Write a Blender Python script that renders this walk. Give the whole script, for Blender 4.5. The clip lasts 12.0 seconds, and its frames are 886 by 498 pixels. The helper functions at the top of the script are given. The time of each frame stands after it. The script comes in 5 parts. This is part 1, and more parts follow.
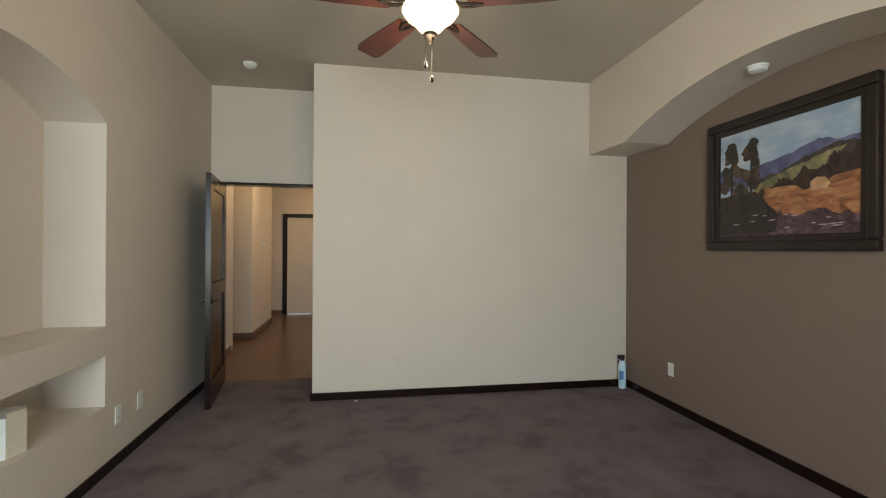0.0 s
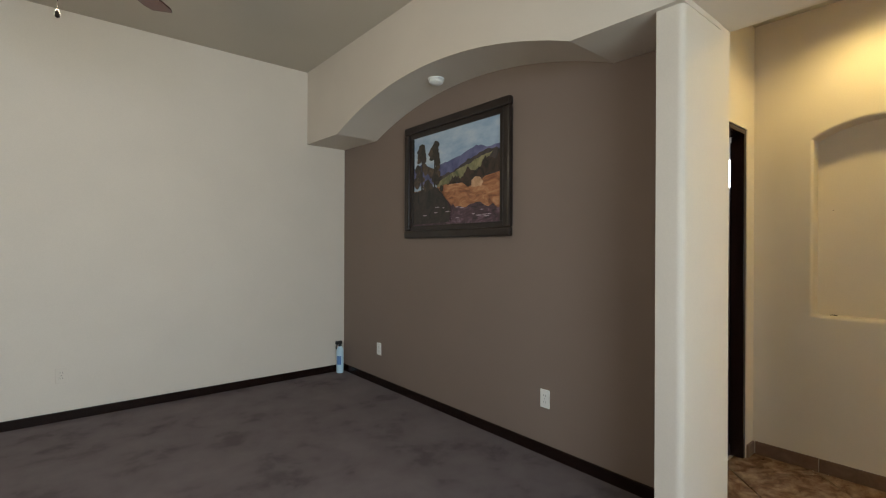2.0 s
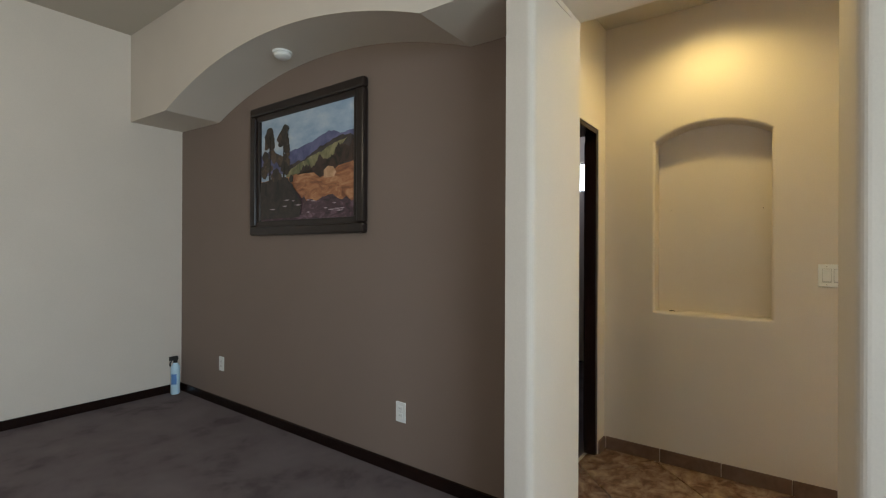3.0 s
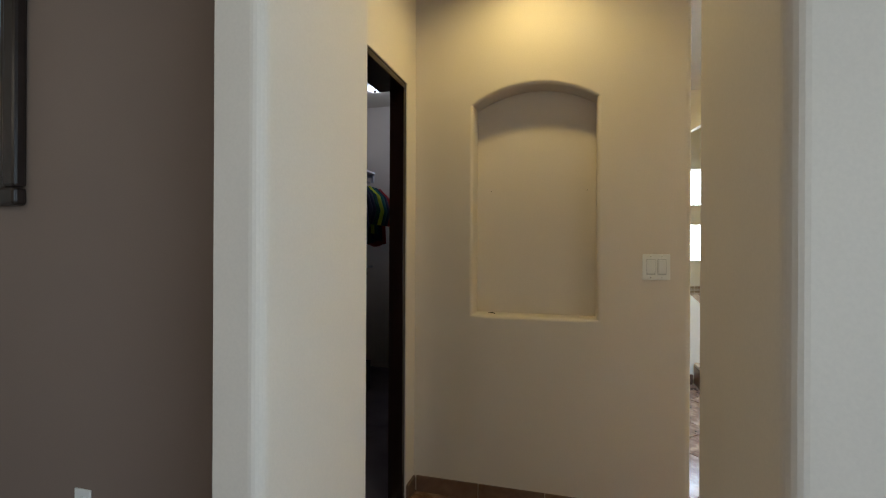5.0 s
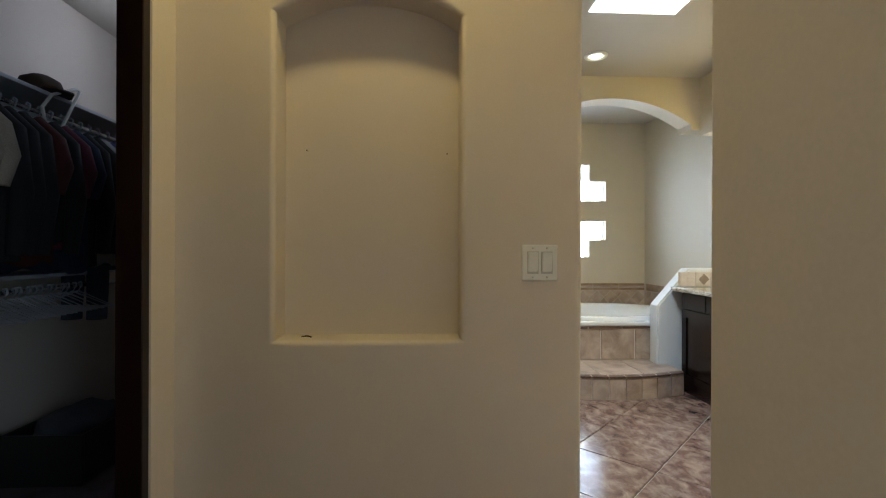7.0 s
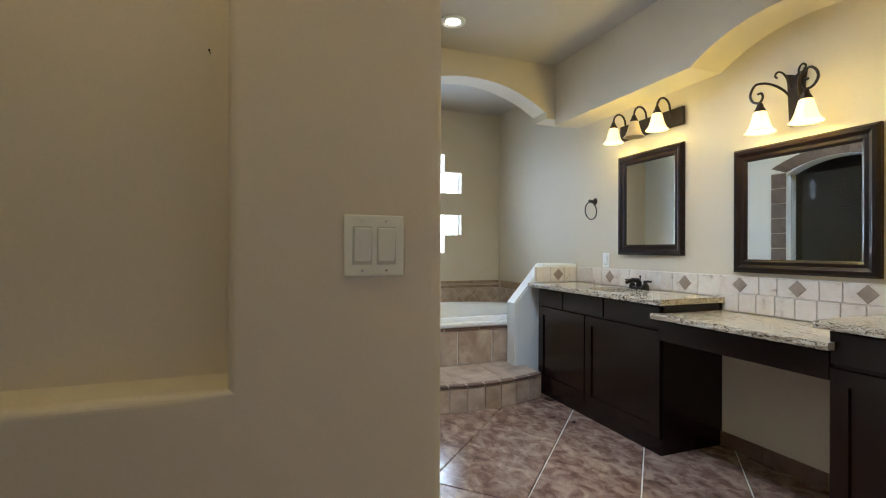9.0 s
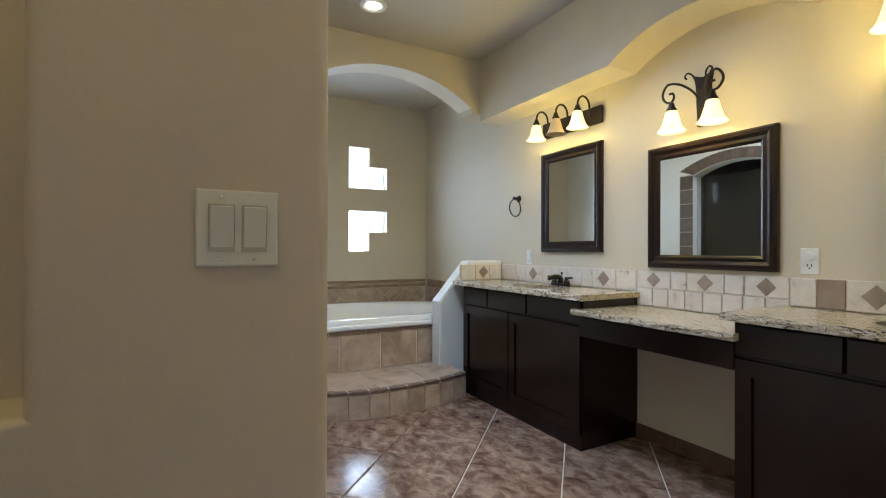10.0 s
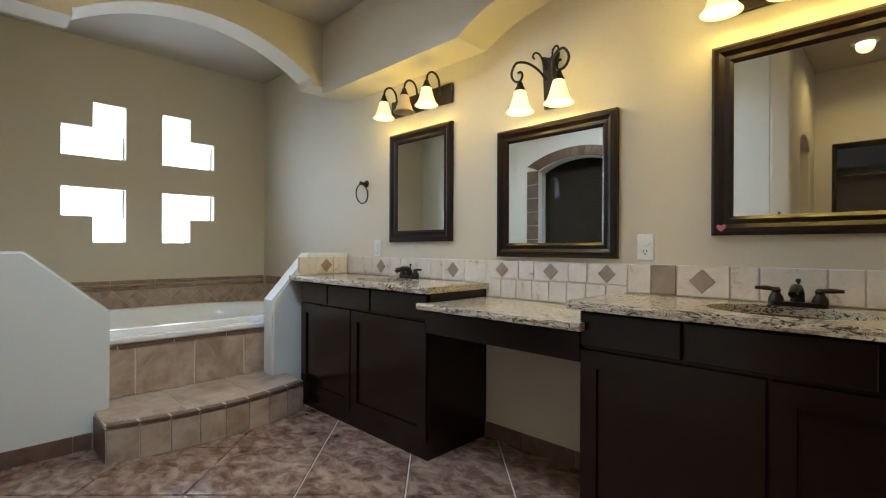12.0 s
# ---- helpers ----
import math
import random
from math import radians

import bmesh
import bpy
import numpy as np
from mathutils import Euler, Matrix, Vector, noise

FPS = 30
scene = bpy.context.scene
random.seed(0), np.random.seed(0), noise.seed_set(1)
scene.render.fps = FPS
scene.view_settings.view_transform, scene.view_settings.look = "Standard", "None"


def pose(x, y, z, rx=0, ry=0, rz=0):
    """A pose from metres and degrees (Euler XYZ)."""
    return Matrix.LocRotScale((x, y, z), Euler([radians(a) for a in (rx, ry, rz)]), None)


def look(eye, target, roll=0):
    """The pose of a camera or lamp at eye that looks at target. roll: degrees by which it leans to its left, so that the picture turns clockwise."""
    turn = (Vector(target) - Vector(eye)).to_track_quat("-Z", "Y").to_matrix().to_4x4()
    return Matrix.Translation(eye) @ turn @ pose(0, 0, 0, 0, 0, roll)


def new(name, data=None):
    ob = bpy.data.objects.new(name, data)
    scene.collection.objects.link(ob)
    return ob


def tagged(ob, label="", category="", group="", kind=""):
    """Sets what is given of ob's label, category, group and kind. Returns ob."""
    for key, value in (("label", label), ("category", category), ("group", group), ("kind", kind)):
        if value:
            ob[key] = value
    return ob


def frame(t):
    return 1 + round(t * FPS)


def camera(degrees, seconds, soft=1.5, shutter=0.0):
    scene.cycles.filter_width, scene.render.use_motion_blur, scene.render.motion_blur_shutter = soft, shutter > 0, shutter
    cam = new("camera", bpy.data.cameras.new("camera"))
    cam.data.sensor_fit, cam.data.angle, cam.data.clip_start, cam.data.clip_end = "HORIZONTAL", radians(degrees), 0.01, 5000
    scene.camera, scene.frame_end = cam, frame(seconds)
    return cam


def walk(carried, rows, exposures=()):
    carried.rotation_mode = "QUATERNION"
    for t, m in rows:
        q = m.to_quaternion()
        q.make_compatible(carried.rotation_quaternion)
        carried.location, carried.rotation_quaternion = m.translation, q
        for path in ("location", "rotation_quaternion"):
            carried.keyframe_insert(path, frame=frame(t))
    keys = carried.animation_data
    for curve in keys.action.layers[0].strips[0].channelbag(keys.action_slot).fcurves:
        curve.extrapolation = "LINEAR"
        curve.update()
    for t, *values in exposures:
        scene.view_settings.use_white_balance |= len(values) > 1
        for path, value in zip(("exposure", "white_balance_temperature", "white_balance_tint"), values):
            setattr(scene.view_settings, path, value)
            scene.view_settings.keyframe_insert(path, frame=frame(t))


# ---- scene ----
cam = camera(87.33, 12.0, soft=1.15)
PATH = [
    (0, (0.348, 0.024, 1.392), (0.698, 1.993, 1.394), 0.32),
    (0.5, (0.421, -0.028, 1.393), (0.969, 1.896, 1.395), 0.11),
    (1, (0.471, -0.076, 1.377), (1.258, 1.763, 1.379), 0.11),
    (1.5, (0.552, -0.095, 1.351), (1.584, 1.617, 1.350), 0.17),
    (2, (0.664, -0.104, 1.310), (1.946, 1.431, 1.307), 0.21),
    (2.5, (0.851, -0.076, 1.291), (2.333, 1.268, 1.289), 0.22),
    (3, (1.034, -0.037, 1.296), (2.647, 1.146, 1.298), 0.25),
    (3.2, (1.090, -0.008, 1.287), (2.750, 1.108, 1.292), 0.18),
    (5, (1.848, 0.117, 1.247), (3.772, 0.660, 1.247), 0.27),
    (5.5, (2.069, 0.125, 1.245), (4.032, 0.505, 1.244), 0.23),
    (6, (2.275, 0.142, 1.228), (4.264, 0.356, 1.226), 0.29),
    (6.5, (2.468, 0.164, 1.228), (4.467, 0.219, 1.226), 0.26),
    (7, (2.637, 0.149, 1.213), (4.634, 0.047, 1.213), 0.22),
    (7.2, (2.725, 0.124, 1.203), (4.718, -0.046, 1.202), 0.21),
    (8.8, (3.217, -0.047, 1.166), (5.105, -0.705, 1.167), 0.20),
    (9, (3.247, -0.054, 1.163), (5.121, -0.753, 1.165), 0.17),
    (9.5, (3.305, -0.112, 1.152), (5.127, -0.937, 1.157), 0.14),
    (10, (3.347, -0.172, 1.138), (5.099, -1.137, 1.142), 0.15),
    (10.5, (3.388, -0.257, 1.121), (5.060, -1.353, 1.126), 0.21),
    (11, (3.434, -0.330, 1.110), (5.026, -1.540, 1.115), 0.17),
    (11.5, (3.492, -0.399, 1.090), (4.989, -1.726, 1.093), 0.22),
    (12, (3.569, -0.491, 1.083), (4.966, -1.922, 1.080), 0.23),
]
walk(cam, [(t, look(eye, target, roll)) for t, eye, target, roll in PATH], [(0, 0.05, 6100, 10), (2.5, -0.1, 5750, 10), (5.5, -0.5, 5400, 10), (7, -0.6, 5400, 10), (9, -0.8, 5250, 10), (10.3, -0.9, 5250, 10), (12, -1.06, 5450, 10)])


# ---- light ----
world = bpy.data.worlds.new("world")
scene.world = world
world.use_nodes = True
wn = world.node_tree
sky = wn.nodes.new("ShaderNodeTexSky")
sky.sky_type = "NISHITA"
sky.sun_disc = False
sky.sun_elevation, sky.sun_rotation = radians(50), radians(0)
wn.links.new(sky.outputs[0], wn.nodes["Background"].inputs[0])
wn.nodes["Background"].inputs[1].default_value = 0.12


def lamp(name, kind, m, power, colour, **kw):
    d = bpy.data.lights.new(name, kind)
    d.energy, d.color = power, colour
    for k, v in kw.items():
        if k == "size":
            d.size = v
        elif k == "size_y":
            d.shape = "RECTANGLE"
            d.size_y = v
        elif k == "radius":
            d.shadow_soft_size = v
        elif k == "angle":
            d.angle = v
        elif k == "spread":
            d.spread = v
        elif k == "cone":
            d.spot_size, d.spot_blend = v, 0.7
    ob = new(name, d)
    ob.matrix_world = m
    return ob


WARM = (1.0, 0.66, 0.20)
lamp("sun", "SUN", look((0, 20, 24), (0, 0, 0)), 2.0, (1.0, 0.95, 0.88), angle=radians(0.5))
lamp("window_light", "AREA", look((0.1, -2.44, 1.75), (0.1, 0, 0.95)), 64, (0.82, 0.92, 1.0), size=2.3, size_y=1.1, spread=radians(135))
lamp("garden_light", "AREA", look((0.1, -2.44, 0.95), (0.1, 0, 1.9)), 48, (0.95, 1.0, 0.78), size=2.3, size_y=0.7, spread=radians(135))
lamp("bath_window_light", "AREA", look((8.45, -1.535, 1.68), (6, -1.535, 1.4)), 90, (0.78, 0.90, 1.0), size=1.2, size_y=1.2)
lamp("skylight_light", "AREA", look((5.275, -1.215, 3.0), (5.275, -1.215, 0)), 96, (0.83, 0.92, 1.0), size=0.55, size_y=0.7)
lamp("hall_light", "SPOT", look((3.75, 0.30, 2.71), (3.75, 0.30, 0)), 40, (1.0, 0.70, 0.22), radius=0.06, cone=radians(150))
lamp("bath_spot_light", "SPOT", look((6.225, -1.233, 2.70), (6.225, -1.233, 0)), 26, (1.0, 0.74, 0.30), radius=0.05, cone=radians(140))
# added fill that brightens the closet; the dome above it is not lit
lamp("closet_fill", "POINT", pose(5.60, 1.80, 2.55), 6.0, (0.97, 0.96, 1.0), radius=0.1)
# two unseen warm fills without fixtures, added to brighten the corridor
lamp("corridor_fill", "POINT", pose(-0.6, 7.2, 2.5), 20, (1.0, 0.68, 0.32), radius=0.1)
lamp("corridor_fill_far", "POINT", pose(0.2, 9.2, 2.5), 26, (1.0, 0.62, 0.25), radius=0.1)
# cool side panel out of view, added to light the corridor's corner strip
lamp("corridor_side_fill", "AREA", look((1.9, 7.0, 1.6), (-1.0, 7.4, 1.2)), 11, (0.9, 0.95, 1.0), size=1.2, size_y=1.8)


# ---- materials ----
def mat(name, colour, rough=0.6, metal=0.0, var=0.12, scale=6.0, grain=120.0, bump=0.0, stretch=None, random_obj=0.0, spec=0.5, emit=None, power=0.0):
    m = bpy.data.materials.new(name)
    m.use_nodes = True
    nt = m.node_tree
    b = nt.nodes["Principled BSDF"]
    b.inputs["Roughness"].default_value = rough
    b.inputs["Metallic"].default_value = metal
    b.inputs["Specular IOR Level"].default_value = spec
    tc = nt.nodes.new("ShaderNodeTexCoord")
    src = tc.outputs["Object"]
    if stretch:
        mp = nt.nodes.new("ShaderNodeMapping")
        mp.inputs["Scale"].default_value = stretch
        nt.links.new(src, mp.inputs[0])
        src = mp.outputs[0]
    n1 = nt.nodes.new("ShaderNodeTexNoise")
    n1.inputs["Scale"].default_value = scale
    n1.inputs["Detail"].default_value = 5
    nt.links.new(src, n1.inputs["Vector"])
    n2 = nt.nodes.new("ShaderNodeTexNoise")
    n2.inputs["Scale"].default_value = grain
    n2.inputs["Detail"].default_value = 2
    nt.links.new(src, n2.inputs["Vector"])
    mx = nt.nodes.new("ShaderNodeMath")
    mx.operation = "ADD"
    nt.links.new(n1.outputs[0], mx.inputs[0])
    nt.links.new(n2.outputs[0], mx.inputs[1])
    rg = nt.nodes.new("ShaderNodeMapRange")
    rg.inputs["From Min"].default_value, rg.inputs["From Max"].default_value = 0.7, 1.3
    rg.inputs["To Min"].default_value, rg.inputs["To Max"].default_value = 1 - var, 1 + var
    nt.links.new(mx.outputs[0], rg.inputs["Value"])
    out = rg.outputs[0]
    if random_obj:
        oi = nt.nodes.new("ShaderNodeObjectInfo")
        r2 = nt.nodes.new("ShaderNodeMapRange")
        r2.inputs["To Min"].default_value, r2.inputs["To Max"].default_value = 1 - random_obj, 1 + random_obj
        nt.links.new(oi.outputs["Random"], r2.inputs["Value"])
        m2 = nt.nodes.new("ShaderNodeMath")
        m2.operation = "MULTIPLY"
        nt.links.new(out, m2.inputs[0])
        nt.links.new(r2.outputs[0], m2.inputs[1])
        out = m2.outputs[0]
    vm = nt.nodes.new("ShaderNodeVectorMath")
    vm.operation = "SCALE"
    vm.inputs[0].default_value = colour
    nt.links.new(out, vm.inputs["Scale"])
    nt.links.new(vm.outputs[0], b.inputs["Base Color"])
    if bump:
        bp = nt.nodes.new("ShaderNodeBump")
        bp.inputs["Strength"].default_value = bump
        bp.inputs["Distance"].default_value = 0.004
        nt.links.new(n2.outputs[0], bp.inputs["Height"])
        nt.links.new(bp.outputs[0], b.inputs["Normal"])
    if emit:
        b.inputs["Emission Color"].default_value = (*emit, 1)
        b.inputs["Emission Strength"].default_value = power
    return m


def patches(name, stops, scale, rough, bump=0.0, distortion=0.0, random_obj=False, stretch=(1, 1, 1), detail=6.0, grain=150.0):
    """A mottled material: noise through a colour ramp, with finer grain over it."""
    m = bpy.data.materials.new(name)
    m.use_nodes = True
    nt = m.node_tree
    b = nt.nodes["Principled BSDF"]
    b.inputs["Roughness"].default_value = rough
    tc = nt.nodes.new("ShaderNodeTexCoord")
    mp = nt.nodes.new("ShaderNodeMapping")
    mp.inputs["Scale"].default_value = stretch
    nt.links.new(tc.outputs["Object"], mp.inputs[0])
    n1 = nt.nodes.new("ShaderNodeTexNoise")
    n1.inputs["Scale"].default_value, n1.inputs["Detail"].default_value, n1.inputs["Distortion"].default_value = scale, detail, distortion
    n1.inputs["Roughness"].default_value = 0.62
    if random_obj:
        n1.noise_dimensions = "4D"
        oi = nt.nodes.new("ShaderNodeObjectInfo")
        mu = nt.nodes.new("ShaderNodeMath")
        mu.operation = "MULTIPLY"
        mu.inputs[1].default_value = 40
        nt.links.new(oi.outputs["Random"], mu.inputs[0])
        nt.links.new(mu.outputs[0], n1.inputs["W"])
    nt.links.new(mp.outputs[0], n1.inputs["Vector"])
    rp = nt.nodes.new("ShaderNodeValToRGB")
    while len(rp.color_ramp.elements) < len(stops):
        rp.color_ramp.elements.new(0.5)
    for e, (p, c) in zip(rp.color_ramp.elements, stops):
        e.position, e.color = p, (*c, 1)
    nt.links.new(n1.outputs[0], rp.inputs[0])
    nt.links.new(rp.outputs[0], b.inputs["Base Color"])
    if bump:
        n2 = nt.nodes.new("ShaderNodeTexNoise")
        n2.inputs["Scale"].default_value = grain
        nt.links.new(tc.outputs["Object"], n2.inputs["Vector"])
        bp = nt.nodes.new("ShaderNodeBump")
        bp.inputs["Strength"].default_value, bp.inputs["Distance"].default_value = bump, 0.004
        nt.links.new(n2.outputs[0], bp.inputs["Height"])
        nt.links.new(bp.outputs[0], b.inputs["Normal"])
    return m


PAINT = mat("cream_paint", (0.64, 0.575, 0.50), 0.7, var=0.03, scale=2.5, grain=160, bump=0.04)
TAUPE = mat("taupe_paint", (0.212, 0.160, 0.130), 0.7, var=0.03, scale=2.5, grain=160, bump=0.04)
CEIL = mat("ceiling_paint", (0.50, 0.455, 0.385), 0.8, var=0.03, scale=2, grain=120, bump=0.12)
BATHPAINT = mat("bath_paint", (0.60, 0.53, 0.40), 0.6, var=0.03, scale=2.5, grain=160, bump=0.04)
WHITEPAINT = mat("white_paint", (0.72, 0.73, 0.70), 0.55, var=0.03, scale=2.5, grain=160, bump=0.04)
CARPET = patches("carpet", ((0.36, (0.100, 0.080, 0.083)), (0.46, (0.150, 0.122, 0.126)), (0.66, (0.180, 0.150, 0.153))), 2.6, 0.95, bump=1.0, distortion=0.15, grain=300)
DARK = mat("dark_wood", (0.0105, 0.0042, 0.003), 0.25, var=0.35, scale=5, grain=60, stretch=(1, 1, 0.12), bump=0.05, spec=0.38)
DARKH = mat("dark_wood_lying", (0.0105, 0.0042, 0.003), 0.25, var=0.35, scale=5, grain=60, stretch=(0.12, 1, 1), bump=0.05, spec=0.38)
MIRRORWOOD = mat("mirror_frame_wood", (0.012, 0.006, 0.005), 0.28, var=0.25, scale=5, grain=60, spec=0.28)
BRONZE = mat("bronze", (0.03, 0.022, 0.018), 0.38, 0.7, var=0.25, scale=20, grain=200)
PLASTIC = mat("white_plastic", (0.78, 0.78, 0.75), 0.35, var=0.02)
GAP = mat("switch_gap", (0.50, 0.50, 0.48), 0.5, var=0.05)
SLOT = mat("dark_slot", (0.03, 0.03, 0.03), 0.6, var=0.05)
CHROME = mat("chrome", (0.7, 0.7, 0.7), 0.15, 1.0, var=0.05)
LIGHTGROUT = mat("light_grout", (0.66, 0.60, 0.52), 0.9, var=0.1, scale=10, grain=200, bump=0.3)
GROUT = mat("grout", (0.55, 0.47, 0.38), 0.9, var=0.1, scale=10, grain=200, bump=0.3)
FLOORTILE = patches("brown_floor_tile", ((0.33, (0.085, 0.047, 0.034)), (0.45, (0.17, 0.098, 0.070)), (0.56, (0.27, 0.185, 0.135)), (0.70, (0.40, 0.285, 0.21))), 10.0, 0.14, bump=0.06, distortion=0.7, random_obj=True, stretch=(1, 1.35, 1), detail=10.0)
BASETILE = patches("brown_base_tile", ((0.3, (0.10, 0.055, 0.038)), (0.7, (0.19, 0.115, 0.08))), 8, 0.4, random_obj=True, distortion=1)
TUBTILE = patches("beige_tub_tile", ((0.33, (0.27, 0.19, 0.13)), (0.5, (0.43, 0.33, 0.245)), (0.68, (0.56, 0.455, 0.355))), 5.5, 0.35, bump=0.06, random_obj=True, distortion=0.6)
TRIMTILE = patches("tan_trim_tile", ((0.3, (0.19, 0.12, 0.06)), (0.7, (0.38, 0.27, 0.155))), 9, 0.4, random_obj=True)
STONETILE = patches("cream_stone_tile", ((0.31, (0.36, 0.28, 0.21)), (0.42, (0.64, 0.57, 0.49)), (0.7, (0.73, 0.67, 0.60))), 13, 0.5, bump=0.25, random_obj=True, distortion=0.8)
DIAMOND = patches("taupe_diamond_tile", ((0.3, (0.23, 0.17, 0.125)), (0.7, (0.34, 0.265, 0.20))), 14, 0.45, random_obj=True)
GRANITE = patches("granite", ((0.34, (0.025, 0.020, 0.017)), (0.43, (0.13, 0.095, 0.065)), (0.47, (0.46, 0.39, 0.28)), (0.56, (0.62, 0.56, 0.45)), (0.64, (0.30, 0.22, 0.13)), (0.74, (0.66, 0.61, 0.53))), 55.0, 0.13, distortion=1.8, stretch=(0.5, 1.3, 1.3), detail=9)
TUBWHITE = mat("tub_acrylic", (0.82, 0.82, 0.80), 0.12, var=0.01)
OPAL = mat("opal_glass", (0.9, 0.82, 0.62), 0.3, var=0.05, emit=(1.0, 0.70, 0.24), power=2.6)
OPALFAN = mat("opal_fan_glass", (0.50, 0.42, 0.26), 0.3, var=0.1, scale=9, emit=(1.0, 0.80, 0.46), power=2.6)
OPALOFF = mat("opal_glass_unlit", (0.55, 0.42, 0.25), 0.3, var=0.1, scale=20)
LENS = mat("lamp_lens", (0.9, 0.85, 0.7), 0.4, emit=(1.0, 0.83, 0.5), power=9)
DAY = mat("daylight", (0.9, 0.9, 0.9), 0.9, emit=(0.93, 0.97, 1.0), power=5.0)
BLADE = mat("cherry_blade", (0.052, 0.015, 0.010), 0.35, var=0.35, scale=6, grain=40, stretch=(1, 1, 1))
BLUE = mat("blue_print", (0.12, 0.25, 0.55), 0.4, var=0.05)
BLACK = mat("black_plastic", (0.02, 0.02, 0.02), 0.4, var=0.1)
FRAMEWOOD = mat("picture_frame_wood", (0.017, 0.0105, 0.0085), 0.32, var=0.35, scale=10, grain=90)
SHOWER = patches("dark_shower_tile", ((0.3, (0.045, 0.035, 0.03)), (0.7, (0.10, 0.08, 0.065))), 5, 0.14, random_obj=True)
SHOWERRIM = patches("brown_brick_tile", ((0.3, (0.085, 0.06, 0.045)), (0.7, (0.17, 0.125, 0.095))), 9, 0.4, random_obj=True)
HALLWOOD = patches("dark_plank", ((0.3, (0.085, 0.038, 0.017)), (0.7, (0.16, 0.08, 0.037))), 4, 0.28, stretch=(5, 0.5, 1))
METALW = mat("white_wire", (0.42, 0.44, 0.48), 0.35, var=0.05)
MIRROR = bpy.data.materials.new("mirror_glass")
MIRROR.use_nodes = True
_b = MIRROR.node_tree.nodes["Principled BSDF"]
_b.inputs["Base Color"].default_value = (0.86, 0.88, 0.87, 1)
_b.inputs["Metallic"].default_value, _b.inputs["Roughness"].default_value = 1.0, 0.015
GLASS = bpy.data.materials.new("clear_glass")
GLASS.use_nodes = True
_g = GLASS.node_tree.nodes["Principled BSDF"]
_g.inputs["Transmission Weight"].default_value, _g.inputs["Roughness"].default_value = 1.0, 0.0


def cloth(name, colour):
    return mat("cloth_" + name, colour, 0.9, var=0.2, scale=8, grain=200, bump=0.4)


# ---- mesh helpers ----
def part(name, bm, material, parent=None, label=""):
    bmesh.ops.recalc_face_normals(bm, faces=bm.faces)
    me = bpy.data.meshes.new(name)
    bm.to_mesh(me)
    bm.free()
    me.materials.append(material)
    ob = new(name, me)
    if parent:
        ob.parent = parent
    if label:
        ob["label"] = label
    return ob


def smooth(ob, angle=40):
    me = ob.data
    me.polygons.foreach_set("use_smooth", [True] * len(me.polygons))
    bm = bmesh.new()
    bm.from_mesh(me)
    for e in bm.edges:
        if len(e.link_faces) == 2 and e.calc_face_angle(0) > radians(angle):
            e.smooth = False
    bm.to_mesh(me)
    bm.free()
    return ob


def empty(name, label, category, group="", kind=""):
    return tagged(new(name), label, category, group, kind)


def box(bm, lo, hi, bevel=0.0, seg=2):
    r = bmesh.ops.create_cube(bm, size=1)
    vs = r["verts"]
    lo, hi = Vector(lo), Vector(hi)
    for v in vs:
        v.co = Vector([lo[i] + (v.co[i] + 0.5) * (hi[i] - lo[i]) for i in range(3)])
    if bevel:
        es = list({e for v in vs for e in v.link_edges})
        bmesh.ops.bevel(bm, geom=es, offset=bevel, segments=seg, affect="EDGES", profile=0.5)
    return bm


def boxes(*specs, bevel=0.0):
    bm = bmesh.new()
    for lo, hi in specs:
        box(bm, lo, hi, bevel)
    return bm


def prism(pts, axis, lo, hi, bm=None):
    """A closed outline pushed along an axis: points are (y, z), (x, z) or (x, y)."""
    bm = bm or bmesh.new()
    put = {"x": lambda p, c: (c, p[0], p[1]), "y": lambda p, c: (p[0], c, p[1]), "z": lambda p, c: (p[0], p[1], c)}[axis]
    a = [bm.verts.new(put(p, lo)) for p in pts]
    b = [bm.verts.new(put(p, hi)) for p in pts]
    n = len(pts)
    bm.faces.new(a)
    bm.faces.new(b[::-1])
    for i in range(n):
        bm.faces.new((a[i], b[i], b[(i + 1) % n], a[(i + 1) % n]))
    return bm


def arc(u0, z0, u1, rise, n=20):
    """Points of a flat arch from (u0, z0) to (u1, z0)."""
    half, mid = (u1 - u0) / 2, (u0 + u1) / 2
    r = (half * half + rise * rise) / (2 * rise)
    out = []
    a = math.asin(min(1, abs(half) / r))
    for i in range(n + 1):
        t = -a + 2 * a * i / n
        out.append((mid + math.copysign(1, half) * r * math.sin(t), z0 + r * math.cos(t) - (r - rise)))
    return out


def rounded(x0, y0, x1, y1, r, corners=(1, 1, 1, 1), n=6):
    """A rectangle with round corners: (x0,y0), (x1,y0), (x1,y1), (x0,y1)."""
    out = []
    for (cx, cy, a0), on in zip(((x0 + r, y0 + r, 180), (x1 - r, y0 + r, 270), (x1 - r, y1 - r, 0), (x0 + r, y1 - r, 90)), corners):
        if on:
            out += [(cx + r * math.cos(radians(a0 + 90 * i / n)), cy + r * math.sin(radians(a0 + 90 * i / n))) for i in range(n + 1)]
        else:
            out.append((cx + (r if a0 in (270, 0) else -r), cy + (r if a0 in (0, 90) else -r)))
    return out


def soft_front(x0, y0, x1, y1, r, r2, n=6):
    """A wall end whose corner (x0, y0) is round and (x1, y0) nearly sharp."""
    q = [i * math.pi / 2 / n for i in range(n + 1)]
    return [(x0 + r - r * math.cos(a), y0 + r - r * math.sin(a)) for a in q] + [(x1 - r2 + r2 * math.sin(a), y0 + r2 - r2 * math.cos(a)) for a in q] + [(x1, y1), (x0, y1)]


